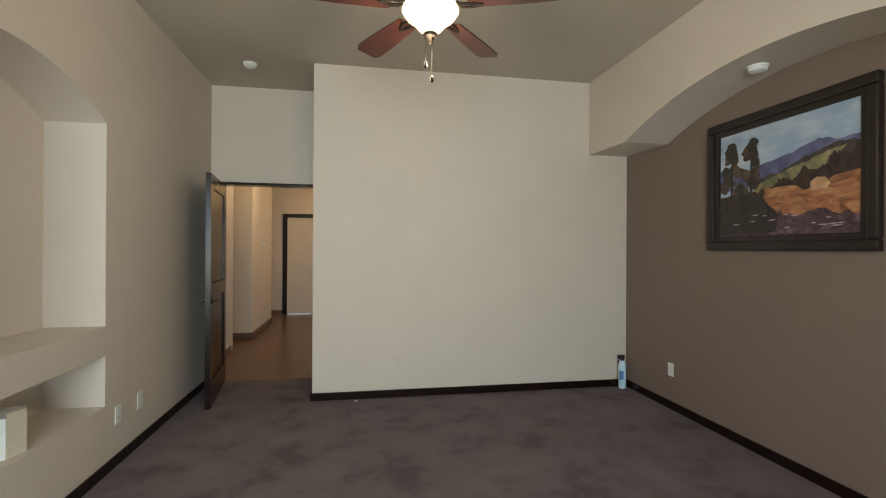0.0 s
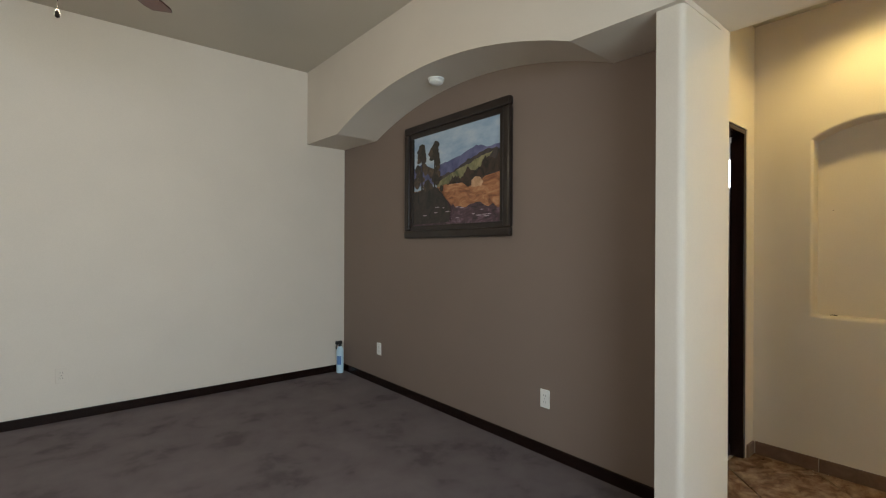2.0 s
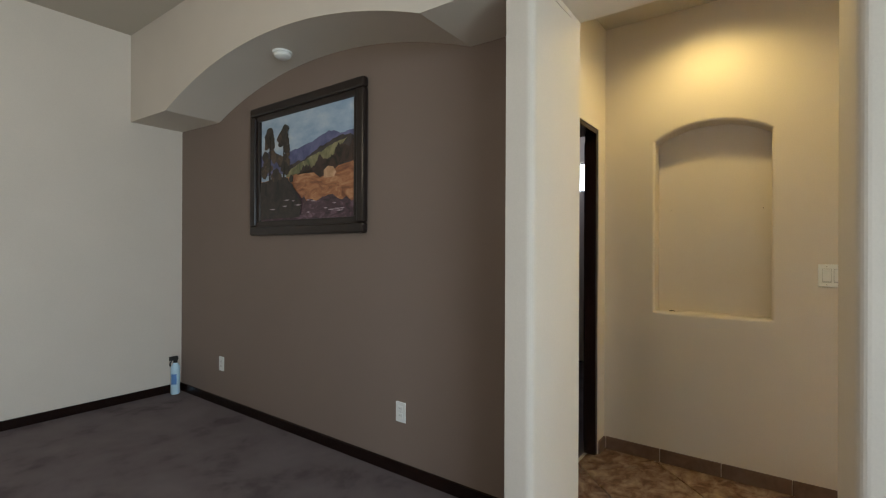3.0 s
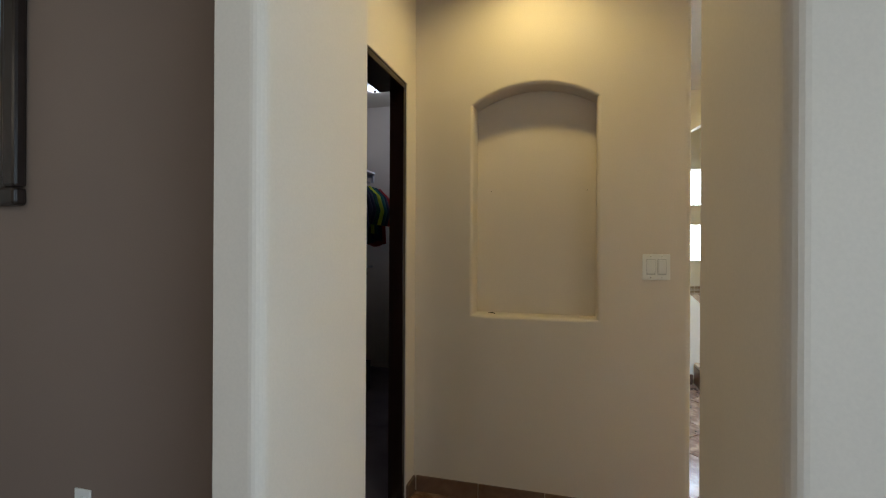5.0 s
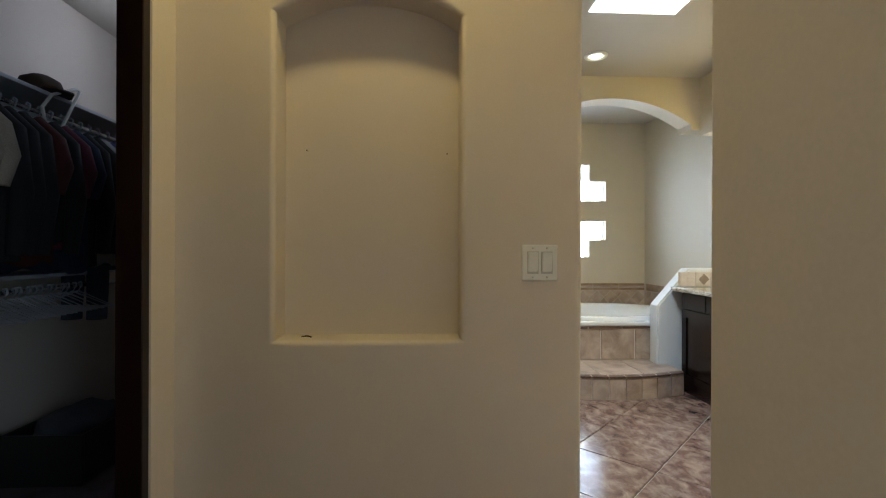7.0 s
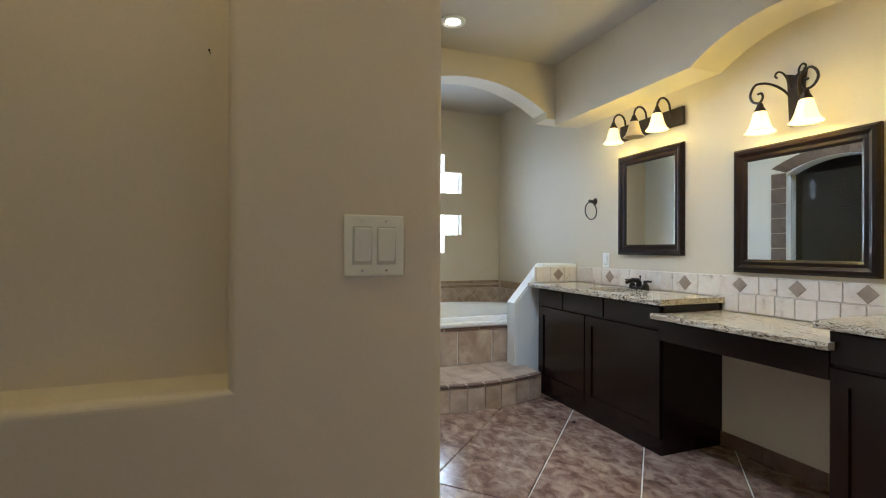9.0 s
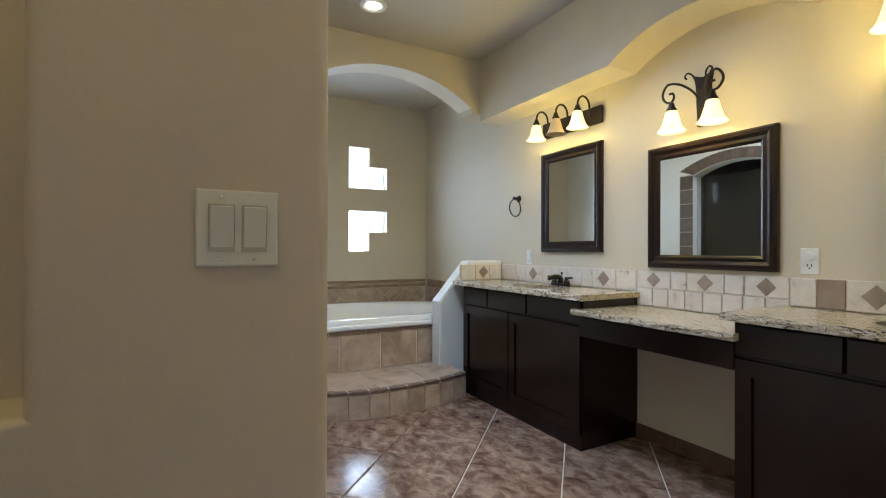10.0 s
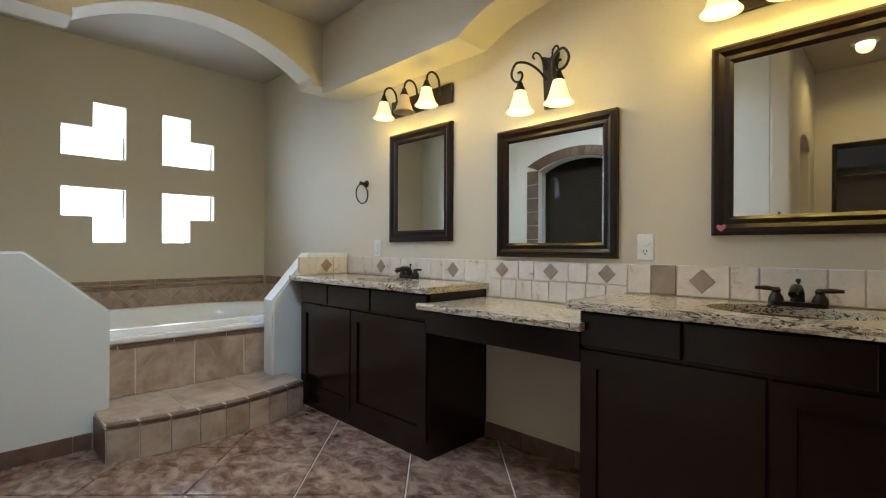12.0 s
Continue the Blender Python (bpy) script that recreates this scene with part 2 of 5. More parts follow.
def lathe(profile, at, n=24, bm=None):
    """A round body about z from (radius, height) pairs."""
    bm = bm or bmesh.new()
    rings = []
    for r, h in profile:
        rings.append([bm.verts.new((at[0] + r * math.cos(2 * math.pi * i / n), at[1] + r * math.sin(2 * math.pi * i / n), at[2] + h)) for i in range(n)])
    for a, b in zip(rings, rings[1:]):
        for i in range(n):
            bm.faces.new((a[i], a[(i + 1) % n], b[(i + 1) % n], b[i]))
    if profile[0][0] > 1e-4:
        bm.faces.new(rings[0][::-1])
    if profile[-1][0] > 1e-4:
        bm.faces.new(rings[-1])
    return bm


def tube(pts, r, n=8, bm=None):
    """A round bar along points; r is one radius or one for each point."""
    bm = bm or bmesh.new()
    pts = [Vector(p) for p in pts]
    rs = r if isinstance(r, (list, tuple)) else [r] * len(pts)
    rings = []
    side = None
    for i, p in enumerate(pts):
        d = (pts[min(i + 1, len(pts) - 1)] - pts[max(i - 1, 0)]).normalized()
        if side is None:
            side = d.orthogonal().normalized()
        side = (side - d * side.dot(d)).normalized()
        up = d.cross(side)
        rings.append([bm.verts.new(p + rs[i] * (math.cos(2 * math.pi * k / n) * side + math.sin(2 * math.pi * k / n) * up)) for k in range(n)])
    for a, b in zip(rings, rings[1:]):
        for i in range(n):
            bm.faces.new((a[i], a[(i + 1) % n], b[(i + 1) % n], b[i]))
    bm.faces.new(rings[0][::-1])
    bm.faces.new(rings[-1])
    return bm


def curve(pts, k=6):
    """Points of a smooth line through the given ones."""
    p = [Vector(q) for q in pts]
    p = [2 * p[0] - p[1]] + p + [2 * p[-1] - p[-2]]
    out = []
    for a, b, c, d in zip(p, p[1:], p[2:], p[3:]):
        for i in range(k):
            t = i / k
            out.append(0.5 * (2 * b + (c - a) * t + (2 * a - 5 * b + 4 * c - d) * t * t + (3 * b - a - 3 * c + d) * t ** 3))
    return out + [p[-2]]


def grid_wall(axis, lo, hi, us, vs, solid):
    """A thick wall of cells; solid(i, j) says which cells are filled."""
    bm = bmesh.new()
    cache = {}
    put = {"x": lambda u, v, c: (c, u, v), "y": lambda u, v, c: (u, c, v), "z": lambda u, v, c: (u, v, c)}[axis]

    def vert(i, j, c):
        k = (i, j, c)
        if k not in cache:
            cache[k] = bm.verts.new(put(us[i], vs[j], (lo, hi)[c]))
        return cache[k]
    nu, nv = len(us) - 1, len(vs) - 1
    ok = lambda i, j: 0 <= i < nu and 0 <= j < nv and solid(i, j)
    for i in range(nu):
        for j in range(nv):
            if not ok(i, j):
                continue
            q = [(i, j), (i + 1, j), (i + 1, j + 1), (i, j + 1)]
            for c in (0, 1):
                bm.faces.new([vert(*p, c) for p in q])
            for (a, b), (di, dj) in zip(zip(q, q[1:] + q[:1]), ((0, -1), (1, 0), (0, 1), (-1, 0))):
                if not ok(i + di, j + dj):
                    bm.faces.new((vert(*a, 0), vert(*b, 0), vert(*b, 1), vert(*a, 1)))
    return bm


def structure(name, bm, material, label, category):
    return tagged(part(name, bm, material), label, category, kind="structure")


def clip(poly, x0, y0, x1, y1):
    for inside, cut in ((lambda p: p[0] >= x0, lambda a, b: (x0, a[1] + (b[1] - a[1]) * (x0 - a[0]) / (b[0] - a[0]))),
                        (lambda p: p[0] <= x1, lambda a, b: (x1, a[1] + (b[1] - a[1]) * (x1 - a[0]) / (b[0] - a[0]))),
                        (lambda p: p[1] >= y0, lambda a, b: (a[0] + (b[0] - a[0]) * (y0 - a[1]) / (b[1] - a[1]), y0)),
                        (lambda p: p[1] <= y1, lambda a, b: (a[0] + (b[0] - a[0]) * (y1 - a[1]) / (b[1] - a[1]), y1))):
        out = []
        for a, b in zip(poly, poly[1:] + poly[:1]):
            if inside(a):
                out.append(a)
                if not inside(b):
                    out.append(cut(a, b))
            elif inside(b):
                out.append(cut(a, b))
        poly = out
        if len(poly) < 3:
            return []
    return poly


# ---- plan ----
LEFT, FAR, DOORWALL, CEIL_Z = -1.185, 4.41, 5.20, 3.09      # bedroom
SOFF, PAINTWALL = 2.63, 3.05                                # alcove front and back
PIL0, PIL1, GAPN, GAPS = 2.66, 3.168, 0.733, -0.192           # opening to the vestibule
NICHE, CLOS, HALL_Z = 4.125, 0.91, 2.74                     # vestibule
NORTH, VAN, ARCHX, WINX = -0.375, -2.595, 6.647, 8.16          # bathroom

# bedroom shell
structure("floor_bedroom", boxes(((-1.5, -2.7, -0.1), (2.95, 5.2, 0)), ((2.95, 0.8, -0.1), (3.2, 4.6, 0))), CARPET, "worn mottled purple-grey carpet", "carpet")
structure("ceiling_bedroom", boxes(((-1.6, -2.7, CEIL_Z), (3.2, 5.35, CEIL_Z + 0.12))), CEIL, "taupe painted flat ceiling", "ceiling")
structure("wall_far", boxes(((-0.08, FAR, 0), (3.2, FAR + 0.9, CEIL_Z))), PAINT, "cream painted plain wall", "wall")
structure("wall_door", grid_wall("y", DOORWALL, DOORWALL + 0.14, (LEFT - 0.1, -1.09, -0.15, -0.08), (0, 2.07, CEIL_Z), lambda i, j: not (i == 1 and j == 0)), PAINT, "cream wall with a doorway", "wall")
bm = grid_wall("x", LEFT - 0.34, LEFT, (-2.7, 1.72, 3.18, DOORWALL + 0.14), (0, 0.42, 0.73, 0.91, CEIL_Z), lambda i, j: not (i == 1 and j in (1, 3)))
prism([(1.72, CEIL_Z), (1.72, 2.15)] + arc(1.72, 2.15, 3.18, 0.19, 24)[1:] + [(3.18, CEIL_Z)], "x", LEFT - 0.34, LEFT, bm)
box(bm, (LEFT - 0.46, 1.1, 0.3), (LEFT - 0.34, 3.3, 2.6))
structure("wall_left", bm, PAINT, "taupe-cream wall with an arched media niche and low shelf recess", "wall")
structure("wall_painting", boxes(((PAINTWALL, 0.83, 0), (PAINTWALL + 0.14, FAR, CEIL_Z))), TAUPE, "taupe painted accent wall", "wall")
prof = [(FAR, CEIL_Z), (FAR, 2.36)] + arc(3.76, 2.345, 1.27, 0.235, 28) + [(0.73, 2.335), (0.73, CEIL_Z)]
structure("wall_soffit", prism(prof, "x", SOFF, PAINTWALL), PAINT, "cream arched soffit over the alcove", "soffit")
structure("wall_pillar", prism(soft_front(PIL0, GAPN, PIL1, 0.85, 0.03, 0.008), "z", 0, 2.362), PAINT, "cream wall end with rounded corners", "wall")
structure("wall_gap_south", prism([(x, GAPS + GAPN - y) for x, y in soft_front(PIL0, GAPN, PIL1, 3.2, 0.03, 0.008)], "z", 0, 2.362), PAINT, "cream wall end with rounded corners", "wall")
structure("wall_gap_header", boxes(((SOFF + 0.002, -2.7, 2.361), (PIL1, 0.727, CEIL_Z)), ((PIL0, 0.727, 2.361), (PIL1, 0.83, CEIL_Z))), PAINT, "cream header over the opening", "wall")
structure("wall_back", grid_wall("y", -2.62, -2.46, (-1.56, -1.1, 1.3, 2.8), (0, 0.6, 2.3, CEIL_Z), lambda i, j: not (i == 1 and j == 1)), PAINT, "cream wall with a wide window opening", "wall")

# vestibule, closet and bathroom shell
structure("floor_bath", boxes(((2.95, -2.8, -0.1), (8.4, 0.8, -0.012)), ((3.2, 0.8, -0.1), (4.2, 1.0, -0.012))), LIGHTGROUT, "pale grout bed under the tiles", "floor")
structure("floor_closet", boxes(((3.2, 1.0, -0.1), (6.5, 2.5, -0.004))), CARPET, "purple-grey closet carpet", "carpet")
bm = bmesh.new()
for lo, hi in (((3.19, 0.83, HALL_Z), (6.5, 2.5, HALL_Z + 0.1)), ((PIL1, NORTH, HALL_Z), (4.3, 0.83, HALL_Z + 0.1))):
    box(bm, lo, hi)
structure("ceiling_vestibule", bm, CEIL, "cream vestibule and closet ceiling", "ceiling")
structure("ceiling_bath", grid_wall("z", HALL_Z, HALL_Z + 0.3, (PIL1, 4.98, 5.57, 8.3), (-2.75, -1.5, -0.93, NORTH), lambda i, j: not (i == 1 and j == 1)), CEIL, "cream bathroom ceiling with a skylight shaft", "ceiling")
def niche_face(x, y0, y1, z1, outline, depth, r):
    """A wall face towards -x with a recess whose rim is rounded."""
    bm = bmesh.new()
    n = len(outline)
    norm = []
    for i in range(n):
        a, b = outline[i - 1], outline[(i + 1) % n]
        d = Vector((b[0] - a[0], b[1] - a[1])).normalized()
        norm.append((d.y, -d.x))
    rows = []
    for k in range(7):
        t = k / 6 * math.pi / 2
        off, dep = r * (1 - math.sin(t)), r * (1 - math.cos(t))
        rows.append([bm.verts.new((x + dep, p[0] + q[0] * off, p[1] + q[1] * off)) for p, q in zip(outline, norm)])
    rows.append([bm.verts.new((x + depth, *p)) for p in outline])
    for u, v in zip(rows, rows[1:]):
        for i in range(n):
            bm.faces.new((u[i], u[(i + 1) % n], v[(i + 1) % n], v[i]))
    bm.faces.new(rows[-1])
    outer = [bm.verts.new((x, *p)) for p in ((y0, 0), (y1, 0), (y1, z1), (y0, z1))]
    es = [bm.edges.new(e) for e in zip(outer, outer[1:] + outer[:1])]
    es += [bm.edges.get((rows[0][i], rows[0][(i + 1) % n])) for i in range(n)]
    bmesh.ops.triangle_fill(bm, edges=es, use_beauty=True)
    return bm


bm = niche_face(NICHE, NORTH + 0.05, CLOS + 0.1, HALL_Z, [(0.015, 0.92)] + [(0.015 + 0.59 * i / 8, 0.92) for i in range(1, 8)] + [(0.605, 0.92)] + [(0.605, 0.92 + 1.045 * i / 8) for i in range(1, 8)] + arc(0.605, 1.965, 0.015, 0.085, 16) + [(0.015, 1.965 - 1.045 * i / 8) for i in range(1, 8)], 0.12, 0.018)
box(bm, (NICHE + 0.122, NORTH + 0.05, 0), (NICHE + 0.145, CLOS + 0.1, HALL_Z))
prism(rounded(NICHE, NORTH - 0.01, NICHE + 0.145, NORTH + 0.05, 0.028, (1, 1, 0, 0)), "z", 0, HALL_Z, bm)
structure("wall_niche", bm, PAINT, "cream wall with an arched display niche", "wall")
structure("wall_closet", grid_wall("y", CLOS, CLOS + 0.076, (3.1, 3.34, 3.998, NICHE), (0, 2.06, HALL_Z), lambda i, j: not (i == 1 and j == 0)), PAINT, "cream wall with the closet doorway", "wall")
structure("wall_closet_back", boxes(((3.19, 2.36, 0), (6.5, 2.48, HALL_Z))), PAINT, "pale closet wall", "wall")
structure("wall_closet_end", grid_wall("x", 6.38, 6.5, (CLOS, 1.77, 1.93, 2.36), (0, 1.98, 2.32, HALL_Z), lambda i, j: not (i == 1 and j == 1)), PAINT, "pale closet wall with a small window", "wall")
bm = grid_wall("y", NORTH, NORTH + 0.14, (NICHE + 0.145, 5.47, 6.33, 8.3), (0, 1.91, HALL_Z), lambda i, j: i != 1)
prism([(5.47, HALL_Z), (5.47, 1.91)] + arc(5.47, 1.91, 6.33, 0.11, 16)[1:] + [(6.33, HALL_Z)], "y", NORTH, NORTH + 0.14, bm)
structure("wall_bath_north", bm, WHITEPAINT, "pale wall with an arched shower opening", "wall")
structure("wall_shower", boxes(((4.9, 0.78, 0), (6.9, 0.88, HALL_Z)), ((4.8, NORTH + 0.14, 0), (4.9, 0.88, HALL_Z)), ((6.9, NORTH + 0.14, 0), (7.0, 0.88, HALL_Z)), ((4.8, NORTH + 0.14, 2.5), (7.0, 0.88, 2.6))), SHOWER, "dark tiled shower walls", "shower")
structure("wall_vanity", boxes(((PIL1, VAN - 0.14, 0), (8.3, VAN, HALL_Z))), BATHPAINT, "warm cream bathroom wall", "wall")
structure("wall_bath_rear", boxes(((PIL1 - 0.1, -2.7, 0), (PIL1, -2.4, HALL_Z))), PAINT, "cream wall", "wall")
ys = (VAN, -2.11, -1.905, -1.68, -1.413, -1.19, -0.988, NORTH)
zs = (0, 1.122, 1.33, 1.557, 1.803, 2.038, 2.24, HALL_Z)
HOLES = {(1, 2), (2, 2), (2, 1), (4, 2), (5, 2), (4, 1), (1, 4), (2, 4), (2, 5), (4, 4), (5, 4), (4, 5)}
structure("wall_window", grid_wall("x", WINX, WINX + 0.16, ys, zs, lambda i, j: (i, j) not in HOLES), BATHPAINT, "tan wall with four stepped window openings", "wall")
prof = [(NORTH, HALL_Z), (NORTH, 2.285), (-0.87, 2.285), (-0.87, 2.335)] + arc(-0.89, 2.34, -2.24, 0.205, 28) + [(-2.26, 2.335), (-2.26, 2.283), (VAN, 2.283), (VAN, HALL_Z)]
structure("wall_tub_arch", prism(prof, "x", ARCHX, ARCHX + 0.2), BATHPAINT, "cream arched header before the bathtub", "arch")
prof = [(ARCHX, HALL_Z), (ARCHX, 2.228)] + arc(5.28, 2.228, 4.34, 0.13, 24) + [(PIL1, 2.228), (PIL1, HALL_Z)]
structure("wall_vanity_soffit", prism(prof, "y", VAN, -2.345), BATHPAINT, "cream soffit with an arched middle over the vanities", "soffit")
structure("backdrop_bath", boxes(((8.75, -4.0, -0.5), (8.8, 1.5, 4))), DAY, "bright overcast daylight outside", "backdrop")
structure("backdrop_closet", boxes(((6.95, 1.6, 1.4), (7.0, 2.9, 3))), DAY, "bright daylight outside", "backdrop")
structure("backdrop_skylight", boxes(((4.8, -1.9, 3.3), (6.0, -0.5, 3.34))), DAY, "bright sky above the skylight", "backdrop")


# ---- fixed trim ----
def bar_set(name, material, label, *specs, bevel=0.004):
    ob = structure(name, boxes(*specs, bevel=bevel), material, label, "baseboard")
    return ob


bar_set("baseboard_far", DARKH, "dark stained wooden baseboard", ((-0.095, FAR - 0.014, 0), (PAINTWALL - 0.014, FAR, 0.072)))
bar_set("baseboard_painting", DARK, "dark stained wooden baseboard", ((PAINTWALL - 0.014, 0.865, 0), (PAINTWALL, FAR, 0.072)))
bar_set("baseboard_left", DARK, "dark stained wooden baseboard", ((LEFT, -2.46, 0), (LEFT + 0.014, DOORWALL, 0.072)))
bar_set("baseboard_return", DARK, "dark stained wooden baseboard", ((-0.095, FAR, 0), (-0.08, DOORWALL - 0.016, 0.072)))
structure("trim_door", boxes(((-1.14, DOORWALL - 0.014, 0), (-1.075, DOORWALL + 0.15, 2.06)), ((-0.155, DOORWALL - 0.014, 0), (-0.10, DOORWALL + 0.15, 2.06)), ((-1.14, DOORWALL - 0.014, 2.06), (-0.10, DOORWALL + 0.15, 2.085)), bevel=0.003), DARK, "dark stained wooden door frame", "door frame")
structure("trim_closet", boxes(((3.32, CLOS + 0.03, 0), (3.36, CLOS + 0.15, 2.03)), ((3.966, CLOS + 0.006, 0), (4.001, CLOS + 0.08, 2.03)), ((3.32, CLOS + 0.006, 2.03), (4.001, CLOS + 0.15, 2.062)), bevel=0.003), DARK, "dark stained wooden closet door frame", "door frame")

# corridor beyond the bedroom door
structure("floor_corridor", boxes(((-2.2, 5.2, -0.1), (2.4, 11.5, -0.006))), HALLWOOD, "dark glossy brown plank floor", "floor")
structure("ceiling_corridor", boxes(((-2.2, 5.34, 2.74), (2.4, 11.5, 2.84))), CEIL, "cream corridor ceiling", "ceiling")
structure("wall_corridor_left", boxes(((-1.50, 5.34, 0), (-1.36, 6.65, 2.74)), ((-2.1, 6.65, 0), (-1.36, 6.75, 2.74)), ((-1.62, 7.60, 0), (-1.30, 9.2, 2.74)), ((-2.2, 5.34, 0), (-2.1, 11.4, 2.74))), PAINT, "cream corridor wall with corners", "wall")
structure("wall_corridor_end", grid_wall("y", 10.3, 10.45, (-2.2, -1.25, -0.2, 2.4), (0, 2.05, 2.74), lambda i, j: not (i == 1 and j == 0)), PAINT, "cream corridor end wall", "wall")
structure("wall_corridor_right", boxes(((2.3, 5.34, 0), (2.4, 10.3, 2.74))), PAINT, "cream corridor wall", "wall")
structure("trim_corridor", boxes(((-1.27, 10.27, 0), (-1.18, 10.46, 2.05)), ((-0.27, 10.27, 0), (-0.18, 10.46, 2.05)), ((-1.27, 10.27, 2.05), (-0.18, 10.46, 2.13)), bevel=0.004), DARK, "dark wooden door frame at the corridor end", "door frame")
structure("baseboard_corridor", boxes(((-1.36, 5.36, 0), (-1.348, 6.65, 0.09)), ((-1.62, 7.586, 0), (-1.30, 7.60, 0.09)), ((-1.30, 7.60, 0), (-1.287, 9.2, 0.09)), ((-2.1, 10.286, 0), (-1.27, 10.3, 0.09))), BASETILE, "brown tile baseboard", "baseboard")
e = empty("corridor_door", "pale flush door closed in a dark frame", "door")
part("leaf", boxes(((-1.18, 10.31, 0.01), (-0.27, 10.35, 2.05)), bevel=0.003), PAINT, e)
smooth(part("knob", lathe([(0.0, -0.03), (0.025, -0.02), (0.03, 0.0), (0.025, 0.02), (0, 0.03)], (-0.36, 10.27, 0.95), 12), BRONZE, e))
e = empty("thermostat", "small white thermostat on the corridor wall", "thermostat")
part("housing", boxes(((-1.30, 8.3, 1.45), (-1.27, 8.4, 1.56)), bevel=0.006), PLASTIC, e)
part("display", boxes(((-1.272, 8.325, 1.51), (-1.268, 8.375, 1.54))), SLOT, e)


# ---- bedroom things ----
def plate(name, at, face, gangs=1, kind="outlet", label="white plastic outlet plate on the wall", category="outlet", skin=None):
    """A wall plate built facing -y, then turned."""
    e = empty(name, label, category, "wall plates")
    w, h = 0.072 + 0.044 * (gangs - 1), 0.116
    part("cover", boxes(((-w / 2, -0.007, -h / 2), (w / 2, 0, h / 2)), bevel=0.003), skin or PLASTIC, e)
    for g in range(gangs):
        x = (g - (gangs - 1) / 2) * 0.046
        if kind == "switch":
            part("surround", boxes(((x - 0.0185, -0.0085, -0.036), (x + 0.0185, -0.0065, 0.036))), GAP, e)
            bm = boxes(((x - 0.0165, -0.012, -0.033), (x + 0.0165, -0.006, 0.033)), bevel=0.002)
            for v in bm.verts:
                if v.co.y < -0.009:
                    v.co.y -= 0.004 * (v.co.z / 0.033)
            part("rocker", bm, PLASTIC, e)
        elif kind == "gfci":
            part("slot", boxes(((x - 0.009, -0.0095, -0.024), (x - 0.006, -0.006, -0.012)), ((x + 0.006, -0.0095, -0.024), (x + 0.009, -0.006, -0.012)), ((x - 0.003, -0.0095, -0.034), (x + 0.003, -0.006, -0.028))), SLOT, e)
            bm = lathe([(0.024, 0), (0.022, 0.006), (0, 0.007)], (0, 0, 0), 20)
            bmesh.ops.transform(bm, matrix=pose(x, -0.006, 0.022, 90) @ Matrix.Diagonal((1, 0.75, 1, 1)), verts=bm.verts)
            part("night_light", bm, PLASTIC, e)
        else:
            for z in (-0.02, 0.02):
                part("socket", boxes(((x - 0.017, -0.009, z - 0.014), (x + 0.017, -0.006, z + 0.014)), bevel=0.002), skin or PLASTIC, e)
                part("slot", boxes(((x - 0.008, -0.0095, z - 0.005), (x - 0.006, -0.0085, z + 0.006)), ((x + 0.006, -0.0095, z - 0.005), (x + 0.008, -0.0085, z + 0.006))), SLOT, e)
        for z in (-0.047, 0.047) if kind == "switch" else (0.0,) if kind == "outlet" else ():
            bm = lathe([(0.0032, 0), (0.0025, 0.0015), (0, 0.0018)], (0, 0, 0), 10)
            bmesh.ops.transform(bm, matrix=pose(x, -0.0068, z, 90), verts=bm.verts)
            part("screw", bm, CHROME, e)
    e.matrix_world = pose(*at, 0, 0, {"-y": 0, "+y": 180, "-x": -90, "+x": 90}[face])
    return e


plate("outlet", (0.70, FAR, 0.345), "-y", label="cream outlet plate painted like the wall", skin=PAINT)
plate("outlet", (PAINTWALL, 3.70, 0.345), "-x")
plate("outlet", (PAINTWALL, 1.735, 0.36), "-x")
plate("outlet", (LEFT, 3.33, 0.32), "+x")
plate("outlet", (LEFT, 3.63, 0.315), "+x", label="white outlet plate with a plug in it")
plate("light_switch", (NICHE, -0.240, 1.170), "-x", 2, "switch", "white double rocker light switch beside the niche", "light switch")
plate("light_switch", (6.29, VAN, 1.08), "+y", 1, "switch", "white single rocker switch above the counter", "light switch")
plate("outlet", (4.365, VAN, 1.092), "+y", 1, "gfci", "cream outlet plate with a round night light", "outlet")


